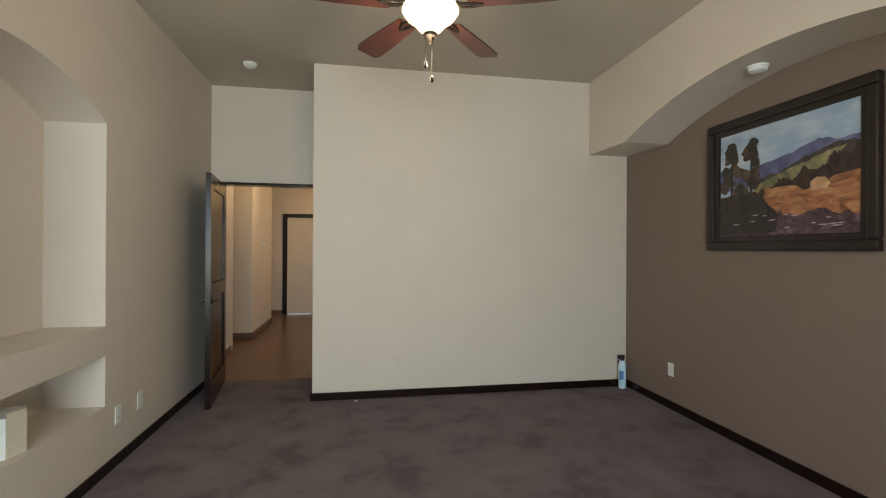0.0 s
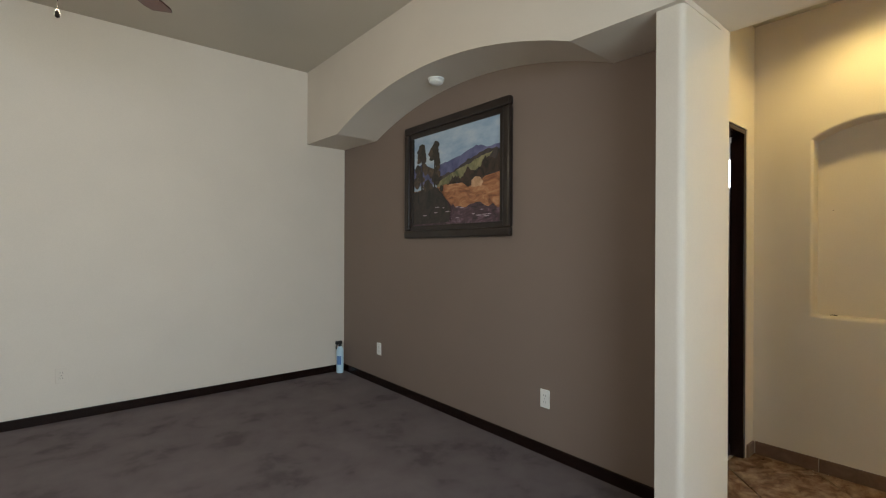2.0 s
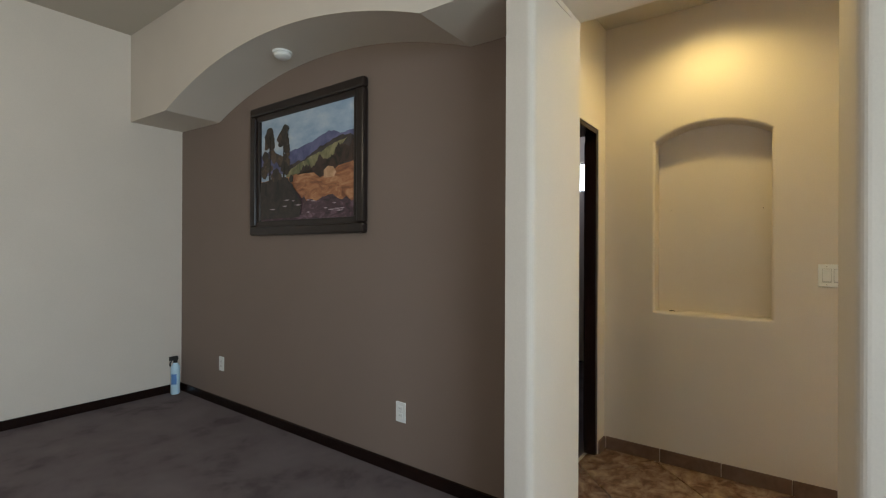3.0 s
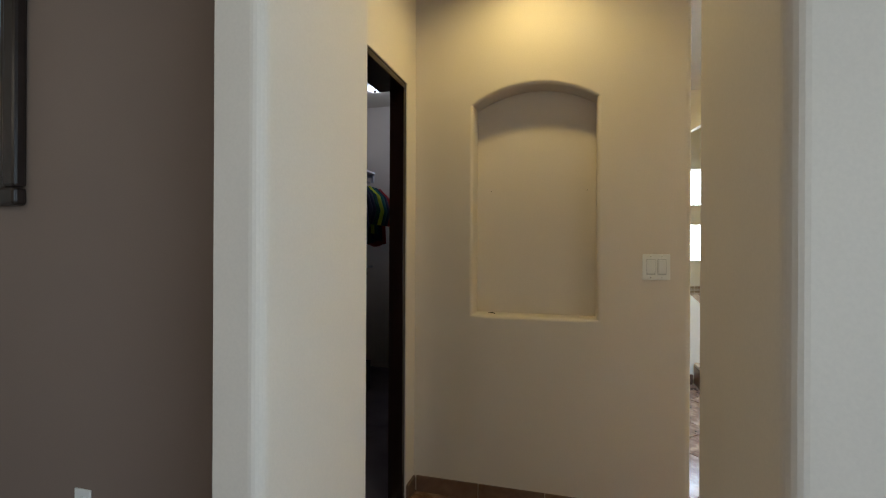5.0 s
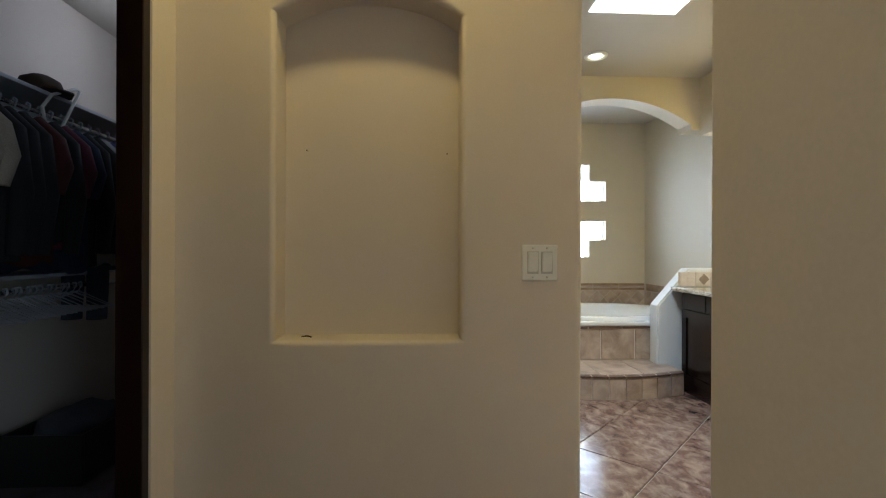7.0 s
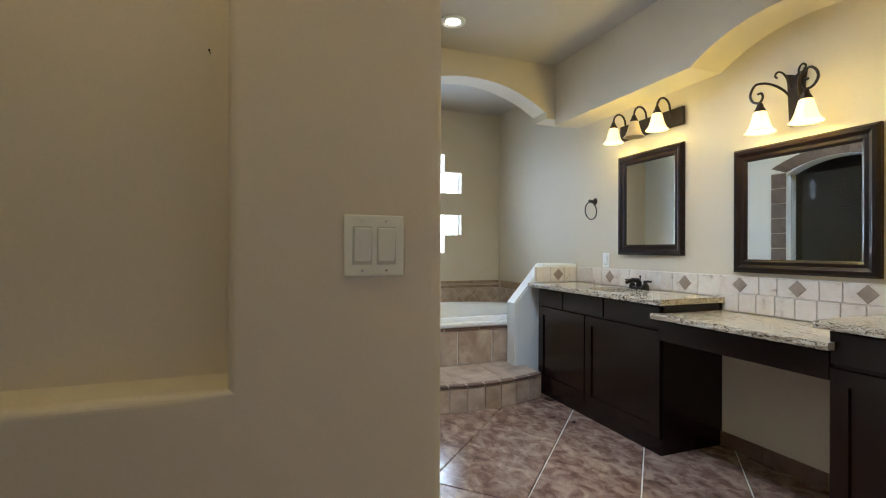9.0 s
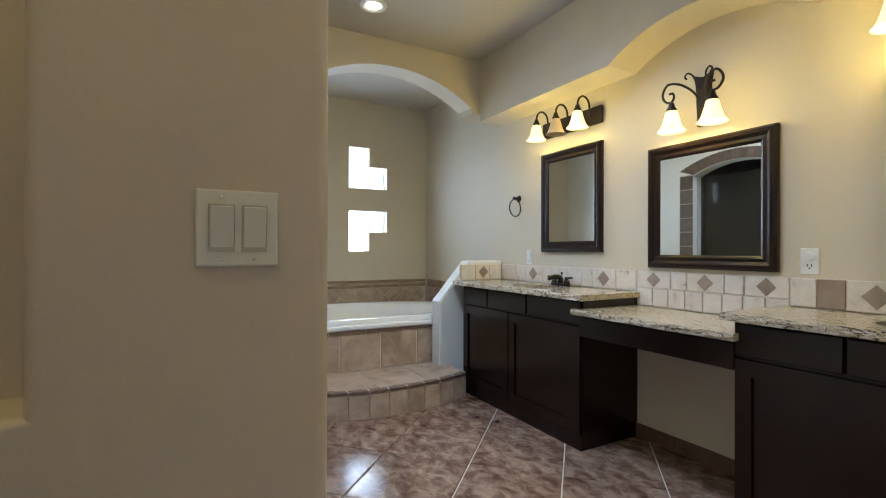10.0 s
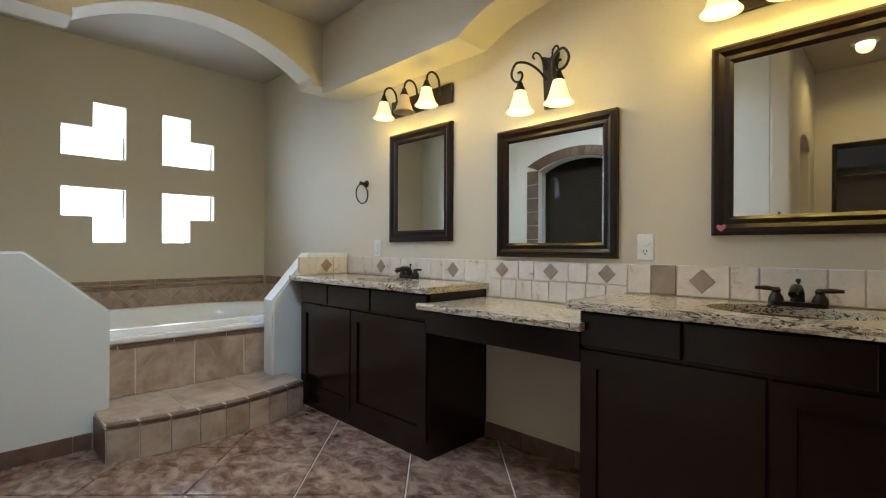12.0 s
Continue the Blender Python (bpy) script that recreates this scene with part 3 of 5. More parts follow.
def fan():
    c = Vector((0.668, 2.2, 0))
    e = empty("ceiling_fan", "cherry-bladed ceiling fan with a lit frosted glass bowl", "ceiling fan")
    e.location = (0, 0, 0)
    smooth(part("canopy", lathe([(0.07, 0), (0.07, -0.03), (0.03, -0.07), (0.0, -0.07)], (c.x, c.y, CEIL_Z), 24), BRONZE, e))
    smooth(part("downrod", lathe([(0.013, 2.778), (0.013, CEIL_Z - 0.05)], (c.x, c.y, 0), 12), BRONZE, e))
    smooth(part("motor", lathe([(0.0, 2.598), (0.07, 2.598), (0.10, 2.618), (0.125, 2.658), (0.125, 2.718), (0.09, 2.758), (0.03, 2.798), (0.0, 2.808)], (c.x, c.y, 0), 32), BRONZE, e))
    smooth(part("light_collar", lathe([(0.0, 2.558), (0.09, 2.558), (0.105, 2.573), (0.08, 2.603), (0.0, 2.608)], (c.x, c.y, 0), 32), BRONZE, e))
    smooth(part("glass_bowl", lathe([(0.0, 2.413), (0.03, 2.413), (0.055, 2.433), (0.08, 2.463), (0.115, 2.488), (0.135, 2.518), (0.128, 2.543), (0.105, 2.563), (0.0, 2.564)], (c.x, c.y, 0), 36), OPALFAN, e, "glowing frosted glass bowl"))
    smooth(part("finial", lathe([(0.0, 2.358), (0.008, 2.370), (0.014, 2.383), (0.032, 2.398), (0.034, 2.413), (0.0, 2.418)], (c.x, c.y, 0), 20), BRONZE, e))
    for dx, z in ((-0.01, 2.223), (0.0, 2.158)):
        ch = part("pull_chain", tube([(c.x + dx * 3, c.y - 0.06, 2.558), (c.x + dx * 3, c.y - 0.062, z + 0.03)], 0.0012, 6), BRONZE, e)
        smooth(part("pull", lathe([(0, 0), (0.008, 0.006), (0.008, 0.022), (0.003, 0.034), (0, 0.036)], (c.x + dx * 3, c.y - 0.062, z), 10), BRONZE, ch))
    for k in range(5):
        a = radians(47 + 72 * k)
        bl = bmesh.new()
        prism([(0.19, -0.05), (0.42, -0.068), (0.57, -0.072), (0.605, -0.055), (0.61, 0.055), (0.57, 0.072), (0.42, 0.068), (0.19, 0.05)], "z", -0.004, 0.004, bl)
        m = Matrix.Translation((c.x, c.y, 2.54)) @ pose(0, 0, 0, 0, 0, math.degrees(a)) @ pose(0, 0, 0, 11, 2, 0)
        bmesh.ops.transform(bl, matrix=m, verts=bl.verts)
        blade = part("blade", bl, BLADE, e)
        ir = tube([(0.10, 0, 0.02), (0.15, 0.015, -0.005), (0.2, 0.02, -0.008), (0.25, 0.0, -0.009)], 0.009, 6)
        tube([(0.10, 0, 0.02), (0.15, -0.015, -0.005), (0.2, -0.02, -0.008), (0.25, 0.0, -0.009)], 0.009, 6, ir)
        bmesh.ops.transform(ir, matrix=m, verts=ir.verts)
        part("blade_iron", ir, BRONZE, blade)


fan()
lamp("fan_bulb", "POINT", pose(0.668, 2.2, 2.28), 24, (1.0, 0.80, 0.52), radius=0.1)


def smoke_alarm(at, flip=1):
    e = empty("smoke_alarm", "round white plastic smoke alarm", "smoke alarm", "smoke alarms")
    smooth(part("base", lathe([(0.062, 0.0), (0.062, -0.012), (0.0, -0.012)], at, 28), PLASTIC, e))
    smooth(part("cap", lathe([(0.054, -0.012), (0.052, -0.03), (0.035, -0.042), (0.0, -0.043)], at, 28), PLASTIC, e))


smoke_alarm((-0.66, 4.53, CEIL_Z))
smoke_alarm((2.85, 2.60, 2.578))


def painting():
    e = empty("painting", "framed landscape painting of an orange field, trees and blue hills", "painting")
    y0, y1, z0, z1 = 2.01, 3.235, 1.395, 2.35
    x = PAINTWALL
    for a, b, c, d in ((y0, y1, z0, z0 + 0.065), (y0, y1, z1 - 0.065, z1), (y0, y0 + 0.065, z0 + 0.065, z1 - 0.065), (y1 - 0.065, y1, z0 + 0.065, z1 - 0.065)):
        part("frame", boxes(((x - 0.045, a, c), (x, b, d)), bevel=0.012), FRAMEWOOD, e)
    i0, i1, j0, j1 = y0 + 0.055, y1 - 0.055, z0 + 0.055, z1 - 0.055
    for a, b, c, d in ((i0, i1, j0, j0 + 0.05), (i0, i1, j1 - 0.05, j1), (i0, i0 + 0.05, j0 + 0.05, j1 - 0.05), (i1 - 0.05, i1, j0 + 0.05, j1 - 0.05)):
        part("inner_frame", boxes(((x - 0.026, a, c), (x - 0.004, b, d)), bevel=0.006), FRAMEWOOD, e)
    y0, y1, z0, z1 = 2.10, 3.12, 1.495, 2.245
    W, Hh = y1 - y0, z1 - z0
    sky_m = patches("canvas_sky", ((0.3, (0.22, 0.33, 0.50)), (0.55, (0.40, 0.50, 0.62)), (0.75, (0.62, 0.66, 0.68))), 3, 0.35, stretch=(1, 1, 2.2))
    canvas = part("canvas", boxes(((x - 0.016, y0, z0), (x - 0.010, y1, z1))), sky_m, e, "painted canvas with a pale blue sky")
    rnd = random.Random(4)
    layer = [0]

    mats = {}

    def paint(name, pts, stops, scale=6.0, stretch=(1, 1, 1)):
        layer[0] += 1
        bm = bmesh.new()
        d = x - 0.016 - 0.0001 * layer[0]
        q = [(y1 - min(1, max(0, u)) * W, z0 + v * Hh) for u, v in pts]
        prism(q, "x", d - 0.0003, d + 0.0002, bm)
        if name not in mats:
            mats[name] = patches("canvas_" + name, stops, scale, 0.4, stretch=stretch, distortion=1.2)
        part(name, bm, mats[name], canvas)

    def rough(pts, amp, n=6):
        out = []
        for (a, b), (c, d) in zip(pts, pts[1:]):
            for k in range(n):
                t = k / n
                out.append((min(1, max(0, a + (c - a) * t)), b + (d - b) * t + rnd.uniform(-amp, amp)))
        return out + [pts[-1]]
    paint("far_hill", [(0.0, 0.45)] + rough([(0.0, 0.66), (0.12, 0.70), (0.25, 0.62), (0.4, 0.66), (0.55, 0.69), (0.75, 0.77), (0.88, 0.72), (1, 0.74)], 0.008) + [(1, 0.45)], ((0.35, (0.06, 0.07, 0.17)), (0.65, (0.16, 0.16, 0.30))), 5)
    paint("dark_ridge", [(0.3, 0.45)] + rough([(0.3, 0.52), (0.5, 0.56), (0.66, 0.64), (0.85, 0.71), (1, 0.69)], 0.012) + [(1, 0.45)], ((0.35, (0.018, 0.016, 0.016)), (0.65, (0.07, 0.055, 0.05))), 9)
    paint("green_hill", [(0.3, 0.38)] + rough([(0.3, 0.45), (0.45, 0.53), (0.62, 0.58), (0.78, 0.64), (0.92, 0.68)], 0.008) + [(0.82, 0.56), (0.62, 0.47), (0.5, 0.40)], ((0.35, (0.10, 0.105, 0.045)), (0.65, (0.33, 0.29, 0.15))), 8)
    paint("field", [(0.0, 0.0), (0.0, 0.40)] + rough([(0.0, 0.40), (0.3, 0.42), (0.6, 0.43), (1, 0.48)], 0.01) + [(1, 0.0)], ((0.30, (0.14, 0.05, 0.025)), (0.5, (0.36, 0.15, 0.065)), (0.7, (0.55, 0.30, 0.15))), 7, (1, 1, 2.5))
    paint("hedge", rough([(0.42, 0.42), (0.5, 0.50), (0.58, 0.47), (0.66, 0.56), (0.76, 0.52), (0.84, 0.63), (0.93, 0.60), (1, 0.66)], 0.02) + [(1, 0.48), (0.86, 0.47), (0.78, 0.40), (0.66, 0.37), (0.6, 0.42)], ((0.35, (0.014, 0.012, 0.009)), (0.7, (0.075, 0.04, 0.03))), 12)
    paint("hay_bale", [(0.70, 0.36), (0.70, 0.43), (0.74, 0.46), (0.79, 0.45), (0.82, 0.40), (0.80, 0.36)], ((0.35, (0.42, 0.24, 0.12)), (0.65, (0.68, 0.45, 0.28))), 15)
    paint("stream_bank", [(0.0, 0.0)] + rough([(0.0, 0.36), (0.2, 0.30), (0.4, 0.26), (0.55, 0.17), (0.75, 0.20), (1, 0.15)], 0.02) + [(1, 0.0)], ((0.32, (0.022, 0.016, 0.018)), (0.55, (0.10, 0.055, 0.07)), (0.72, (0.30, 0.20, 0.26))), 9, (1, 1, 2.2))
    for cx, top, w in ((0.11, 0.93, 0.125), (0.28, 0.94, 0.125)):
        for k in range(34):
            f = rnd.random()
            v = 0.30 + (top - 0.36) * f
            spread = w * (1.0 - 0.62 * f)
            uc = cx + rnd.uniform(-0.8, 0.8) * spread
            r = rnd.uniform(0.022, 0.045)
            tone = rnd.choice(("tree_crown", "tree_light", "tree_crown"))
            paint(tone, [(uc + r * math.cos(a * 0.628) * rnd.uniform(0.7, 1.2), v + 1.3 * r * math.sin(a * 0.628) * rnd.uniform(0.7, 1.2)) for a in range(10)], ((0.3, (0.012, 0.012, 0.011)), (0.7, (0.06, 0.045, 0.032))) if tone == "tree_crown" else ((0.3, (0.03, 0.024, 0.018)), (0.7, (0.13, 0.085, 0.055))), 18)
        paint("tree_trunk", [(cx - 0.012, 0.28), (cx + 0.012, 0.28), (cx + 0.006, top - 0.12), (cx - 0.004, top - 0.12)], ((0.3, (0.012, 0.011, 0.010)), (0.7, (0.05, 0.035, 0.025))), 14)
    paint("dark_grass", [(0.0, 0.02)] + rough([(0.0, 0.40), (0.14, 0.36), (0.3, 0.42), (0.38, 0.33), (0.48, 0.18), (0.46, 0.03)], 0.015) , ((0.35, (0.010, 0.010, 0.010)), (0.72, (0.06, 0.042, 0.035))), 12)
    for _ in range(14):
        u, v, w = rnd.uniform(0.05, 0.95), rnd.uniform(0.05, 0.2), rnd.uniform(0.015, 0.045)
        paint("highlight", [(u, v), (u + w, v + 0.004), (min(1, u + 2 * w), v), (u + w, v - 0.008)], ((0.3, (0.35, 0.27, 0.32)), (0.7, (0.55, 0.48, 0.52))), 10)


painting()


def spray_bottle():
    e = empty("spray_bottle", "white and pale blue spray bottle with black trigger on the carpet", "bottle")
    p = (2.965, 4.335, 0.0)
    smooth(part("bottle", lathe([(0.0, 0), (0.034, 0), (0.037, 0.006), (0.037, 0.22), (0.033, 0.25), (0.018, 0.275), (0.014, 0.28), (0.0, 0.28)], p, 24), mat("pale_blue_plastic", (0.58, 0.78, 0.92), 0.3, var=0.03), e))
    part("label_panel", prism([(p[0] - 0.0385 * math.cos(a), p[1] - 0.0385 * math.sin(a)) for a in [0.2 + 0.2 * i for i in range(7)]] + [(p[0] - 0.036 * math.cos(a), p[1] - 0.036 * math.sin(a)) for a in [1.4 - 0.2 * i for i in range(7)]], "z", 0.09, 0.18), BLUE, e, "blue printed label")
    smooth(part("collar", lathe([(0.017, 0.278), (0.017, 0.30), (0.0, 0.30)], p, 16), BLACK, e))
    h = part("trigger_head", boxes(((p[0] - 0.05, p[1] - 0.013, 0.298), (p[0] + 0.022, p[1] + 0.013, 0.335)), bevel=0.007), BLACK, e)
    part("trigger", tube([(p[0] - 0.03, p[1], 0.30), (p[0] - 0.045, p[1], 0.275), (p[0] - 0.043, p[1], 0.25)], 0.006, 8), BLACK, h)


spray_bottle()


def bedroom_door():
    e = empty("bedroom_door", "dark stained panelled door standing open against the wall", "door")
    w, h, d = 0.90, 2.04, 0.042
    leaf = part("leaf", grid_wall("y", 0, d, (0, 0.11, w - 0.11, w), (0.008, 0.22, 0.95, 1.08, h - 0.12, h), lambda i, j: not (i == 1 and j in (1, 3))), DARK, e)
    for lo, hi in ((0.22, 0.95), (1.08, h - 0.12)):
        part("panel", boxes(((0.112, 0.012, lo + 0.002), (w - 0.112, d - 0.012, hi - 0.002)), bevel=0.006), DARK, leaf)
    for side, y in ((-1, 0), (1, d)):
        bm = lathe([(0.028, 0), (0.026, 0.008), (0.01, 0.012), (0.01, 0.04), (0, 0.04)], (0, 0, 0), 18)
        bmesh.ops.transform(bm, matrix=pose(w - 0.07, y, 0.93, 90 if side < 0 else -90), verts=bm.verts)
        hd = smooth(part("handle", bm, BRONZE, e, "dark bronze lever handle"))
        smooth(part("lever", tube([(w - 0.07, y + side * 0.04, 0.93), (w - 0.10, y + side * 0.045, 0.932), (w - 0.17, y + side * 0.045, 0.928)], 0.008, 8), BRONZE, hd))
    for z in (0.25, 1.0, 1.8):
        part("hinge", lathe([(0.007, z), (0.007, z + 0.09)], (-0.004, -0.004, 0), 8), BRONZE, e)
    e.matrix_world = pose(-1.075, DOORWALL - 0.02, 0, 0, 0, -82.5)


bedroom_door()


def boxed_set():
    e = empty("carton", "small open white cardboard box lying on the low shelf", "box")
    part("carton_body", boxes(((-0.16, -0.10, 0), (0.0, 0.10, 0.19)), bevel=0.002), PLASTIC, e)
    part("carton_lid", prism([(0.003, -0.10), (0.045, -0.02), (0.045, -0.012), (0.003, -0.09)], "z", 0.002, 0.21), mat("kraft_lining", (0.55, 0.50, 0.38), 0.7, var=0.1), e)
    e.matrix_world = pose(-1.255, 2.55, 0.42, 0, 0, 10)


boxed_set()
tagged(part("debris_scrap", prism([(0.30, 4.33), (0.33, 4.335), (0.325, 4.35), (0.305, 4.345)], "z", 0.0, 0.006), PLASTIC), "tiny white scrap lying on the carpet", "scrap")


# ---- closet ----
def closet():
    structure("baseboard_closet", boxes(((3.3, 2.346, 0), (6.38, 2.36, 0.08))), DARKH, "dark baseboard in the closet", "baseboard")
    e = empty("closet_shelf", "white upper closet shelf with a hanging rod", "shelf")
    part("board", boxes(((3.6, 2.02, 1.98), (6.10, 2.36, 2.0)), bevel=0.003), METALW, e)
    part("cleat", boxes(((3.6, 2.34, 1.90), (6.10, 2.36, 1.98))), METALW, e)
    part("rod", tube([(3.6, 2.08, 1.90), (6.09, 2.08, 1.90)], 0.014, 12), CHROME, e)
    for x in (3.62, 4.7, 6.09):
        part("bracket", prism([(2.36, 1.75), (2.36, 1.98), (2.03, 1.98), (2.03, 1.90), (2.06, 1.90), (2.06, 1.95), (2.33, 1.95)], "x", x - 0.008, x + 0.008), METALW, e)
    e2 = empty("closet_shelf", "white lower closet shelf holding spare hangers", "shelf")
    part("board", boxes(((3.6, 2.04, 1.06), (6.10, 2.36, 1.08)), bevel=0.003), METALW, e2)
    part("rod", tube([(3.6, 2.08, 1.0), (6.05, 2.08, 1.0)], 0.014, 12), CHROME, e2)
    rnd = random.Random(7)
    tones = {"salmon": (0.34, 0.09, 0.075), "cream": (0.36, 0.31, 0.25), "black": (0.012, 0.012, 0.015), "maroon": (0.06, 0.012, 0.012), "wine": (0.09, 0.015, 0.035), "navy": (0.015, 0.02, 0.05), "grey": (0.34, 0.35, 0.37), "blue": (0.03, 0.04, 0.16), "green": (0.01, 0.06, 0.05), "yellow": (0.55, 0.60, 0.03), "teal": (0.01, 0.10, 0.09), "red": (0.28, 0.015, 0.015)}
    row = "salmon cream cream black black black maroon black wine navy black black grey blue navy navy green yellow teal navy red".split()
    cols = [(n, tones[n]) for n in row]
    x = 4.42
    for i, (name, col) in enumerate(cols):
        m = cloth(name + str(i), col)
        length = rnd.uniform(0.62, 0.80) if i < 15 else rnd.uniform(0.45, 0.6)
        t = rnd.uniform(0.024, 0.036)
        g = empty("shirt", name + " shirt hanging from the closet rod on a hanger", "shirt", "hanging shirts")
        # body: a draped outline with folds
        bm = bmesh.new()
        ny, nz = 14, 10
        for sgn in (-1, 1):
            rows = []
            for j in range(nz + 1):
                v = j / nz
                half = 0.06 + 0.17 * min(1, v * 4.5) ** 0.7 + 0.02 * v
                rows.append([bm.verts.new((x + sgn * (t * (0.35 + 0.65 * (1 - abs(2 * k / ny - 1) ** 4)) * 0.5 + 0.006 * math.sin(k * 1.9 + i + 2 * v)) + 0.02 * v * math.sin(k * 0.7 + i), 2.08 + (2 * k / ny - 1) * half, 1.86 - 0.10 * (1 - (1 - abs(2 * k / ny - 1)) ** 0.9) * (1 - v) - v * length + 0.015 * math.sin(k * 1.3 + i) * v)) for k in range(ny + 1)])
            for a, b in zip(rows, rows[1:]):
                for k in range(ny):
                    bm.faces.new((a[k], a[k + 1], b[k + 1], b[k]))
        smooth(part("shirt_body", bm, m, g), 60)
        for sgn in (-1, 1):
            L = 0.52 if name in ("grey", "blue", "black") else 0.24
            smooth(part("sleeve", tube([(x, 2.08 + sgn * 0.17, 1.79), (x + 0.01, 2.08 + sgn * 0.25, 1.70), (x + 0.005, 2.08 + sgn * 0.29, 1.70 - L * 0.5), (x - 0.01, 2.08 + sgn * 0.275, 1.70 - L)], [0.035, 0.045, 0.042, 0.03], 10), m, g))
        part("hanger", tube([(x, 2.08, 1.915), (x, 2.075, 1.925), (x, 2.06, 1.915), (x, 2.065, 1.89), (x, 2.08, 1.87), (x, 1.90, 1.80), (x, 2.26, 1.80), (x, 2.08, 1.87)], 0.004, 6), METALW, g)
        x += t + rnd.uniform(0.036, 0.056)
    g = empty("trousers", "faded blue jeans hanging low from the rod", "trousers")
    for dy in (-0.07, 0.07):
        smooth(part("trouser_leg", tube([(5.42, 2.08 + dy, 1.35), (5.43, 2.08 + dy, 1.05), (5.42, 2.08 + dy, 0.80)], [0.05, 0.055, 0.05], 12), cloth("denim", (0.05, 0.07, 0.11)), g))
    smooth(part("waist", tube([(5.42, 2.0, 1.36), (5.42, 2.08, 1.40), (5.42, 2.16, 1.36)], [0.04, 0.05, 0.04], 10), cloth("denim_waist", (0.05, 0.07, 0.11)), g))
    for i in range(16):
        hx = 4.72 + i * 0.043 + rnd.uniform(-0.01, 0.01)
        h = empty("spare_hanger", "empty pale wire hanger on the lower rod", "hanger", "spare hangers")
        a = rnd.uniform(-0.02, 0.02)
        part("wire", tube([(hx, 2.08, 1.015), (hx, 2.065, 1.02), (hx, 2.06, 1.0), (hx, 2.08, 0.97), (hx + a, 1.88, 0.885), (hx + a, 2.28, 0.885), (hx, 2.08, 0.97)], 0.005, 6), METALW, h)
    h = empty("white_hanger", "white plastic hanger leaning on the shelf edge", "hanger")
    part("wire", tube([(5.040, 2.0, 1.80), (5.000, 1.99, 1.90), (5.060, 1.99, 1.98), (5.220, 1.99, 2.06), (5.250, 1.99, 2.055), (5.180, 1.99, 1.93), (5.120, 2.0, 1.80)], 0.008, 8), PLASTIC, h)
    c = empty("cap", "brown cloth cap resting on the upper shelf", "cap")
    cm = cloth("brown_cap", (0.05, 0.03, 0.02))
    smooth(part("crown", lathe([(0.10, 0.0), (0.105, 0.04), (0.085, 0.09), (0.04, 0.115), (0.0, 0.12)], (5.180, 2.14, 2.0), 20), cm, c), 80)
    part("brim", prism([(5.070, 2.06), (5.020, 2.0), (5.040, 1.95), (5.140, 1.94), (5.220, 2.01), (5.240, 2.06)], "z", 2.002, 2.012), cm, c)
    bx = empty("storage_bin", "dark open storage bin of clothes on the closet carpet", "storage bin")
    part("bin", boxes(((5.08, 1.85, 0.0), (5.10, 2.26, 0.26)), ((5.62, 1.85, 0.0), (5.64, 2.26, 0.26)), ((5.10, 1.85, 0.0), (5.62, 1.87, 0.26)), ((5.10, 2.24, 0.0), (5.62, 2.26, 0.26)), ((5.10, 1.87, 0.0), (5.62, 2.24, 0.02)), bevel=0.005), BLACK, bx)
    hp = bmesh.new()
    bmesh.ops.create_uvsphere(hp, u_segments=20, v_segments=12, radius=1)
    for v in hp.verts:
        n = noise.noise(v.co * 2.2) * 0.25 + 1
        v.co = Vector((5.36 + v.co.x * 0.25 * n, 2.05 + v.co.y * 0.17 * n, 0.24 + v.co.z * 0.09 * n))
    tagged(smooth(part("folded_clothes", hp, cloth("folded", (0.08, 0.09, 0.11))), 80), "crumpled grey-blue clothes heaped in the bin", "clothes")
    d = empty("dome_lamp", "white glass dome lamp on the closet ceiling", "ceiling lamp")
    smooth(part("rim", lathe([(0.15, 0), (0.15, -0.03), (0.14, -0.035), (0, -0.035)], (5.60, 1.80, HALL_Z), 28), BRONZE, d))
    smooth(part("dome", lathe([(0.14, -0.035), (0.125, -0.07), (0.08, -0.10), (0.0, -0.11)], (5.60, 1.80, HALL_Z), 28), PLASTIC, d))
    smooth(part("finial", lathe([(0.012, -0.108), (0.012, -0.125), (0, -0.13)], (5.60, 1.80, HALL_Z), 10), BRONZE, d))
    w = structure("window_closet", boxes(((6.42, 1.77, 1.98), (6.44, 1.785, 2.32)), ((6.42, 1.915, 1.98), (6.44, 1.93, 2.32)), ((6.42, 1.785, 1.98), (6.44, 1.915, 1.995)), ((6.42, 1.785, 2.305), (6.44, 1.915, 2.32))), PLASTIC, "small white-framed closet window", "window")
    dr = empty("closet_door", "dark stained closet door opened into the closet", "door")
    part("leaf", boxes(((0, -0.036, 0.01), (0.64, 0, 2.02)), bevel=0.003), DARK, dr)
    smooth(part("knob", lathe([(0, -0.028), (0.022, -0.02), (0.028, 0), (0.022, 0.02), (0, 0.028)], (0.58, 0.03, 0.93), 14), BRONZE, dr))
    dr.matrix_world = pose(4.12, CLOS + 0.138, 0, 0, 0, 0)


closet()


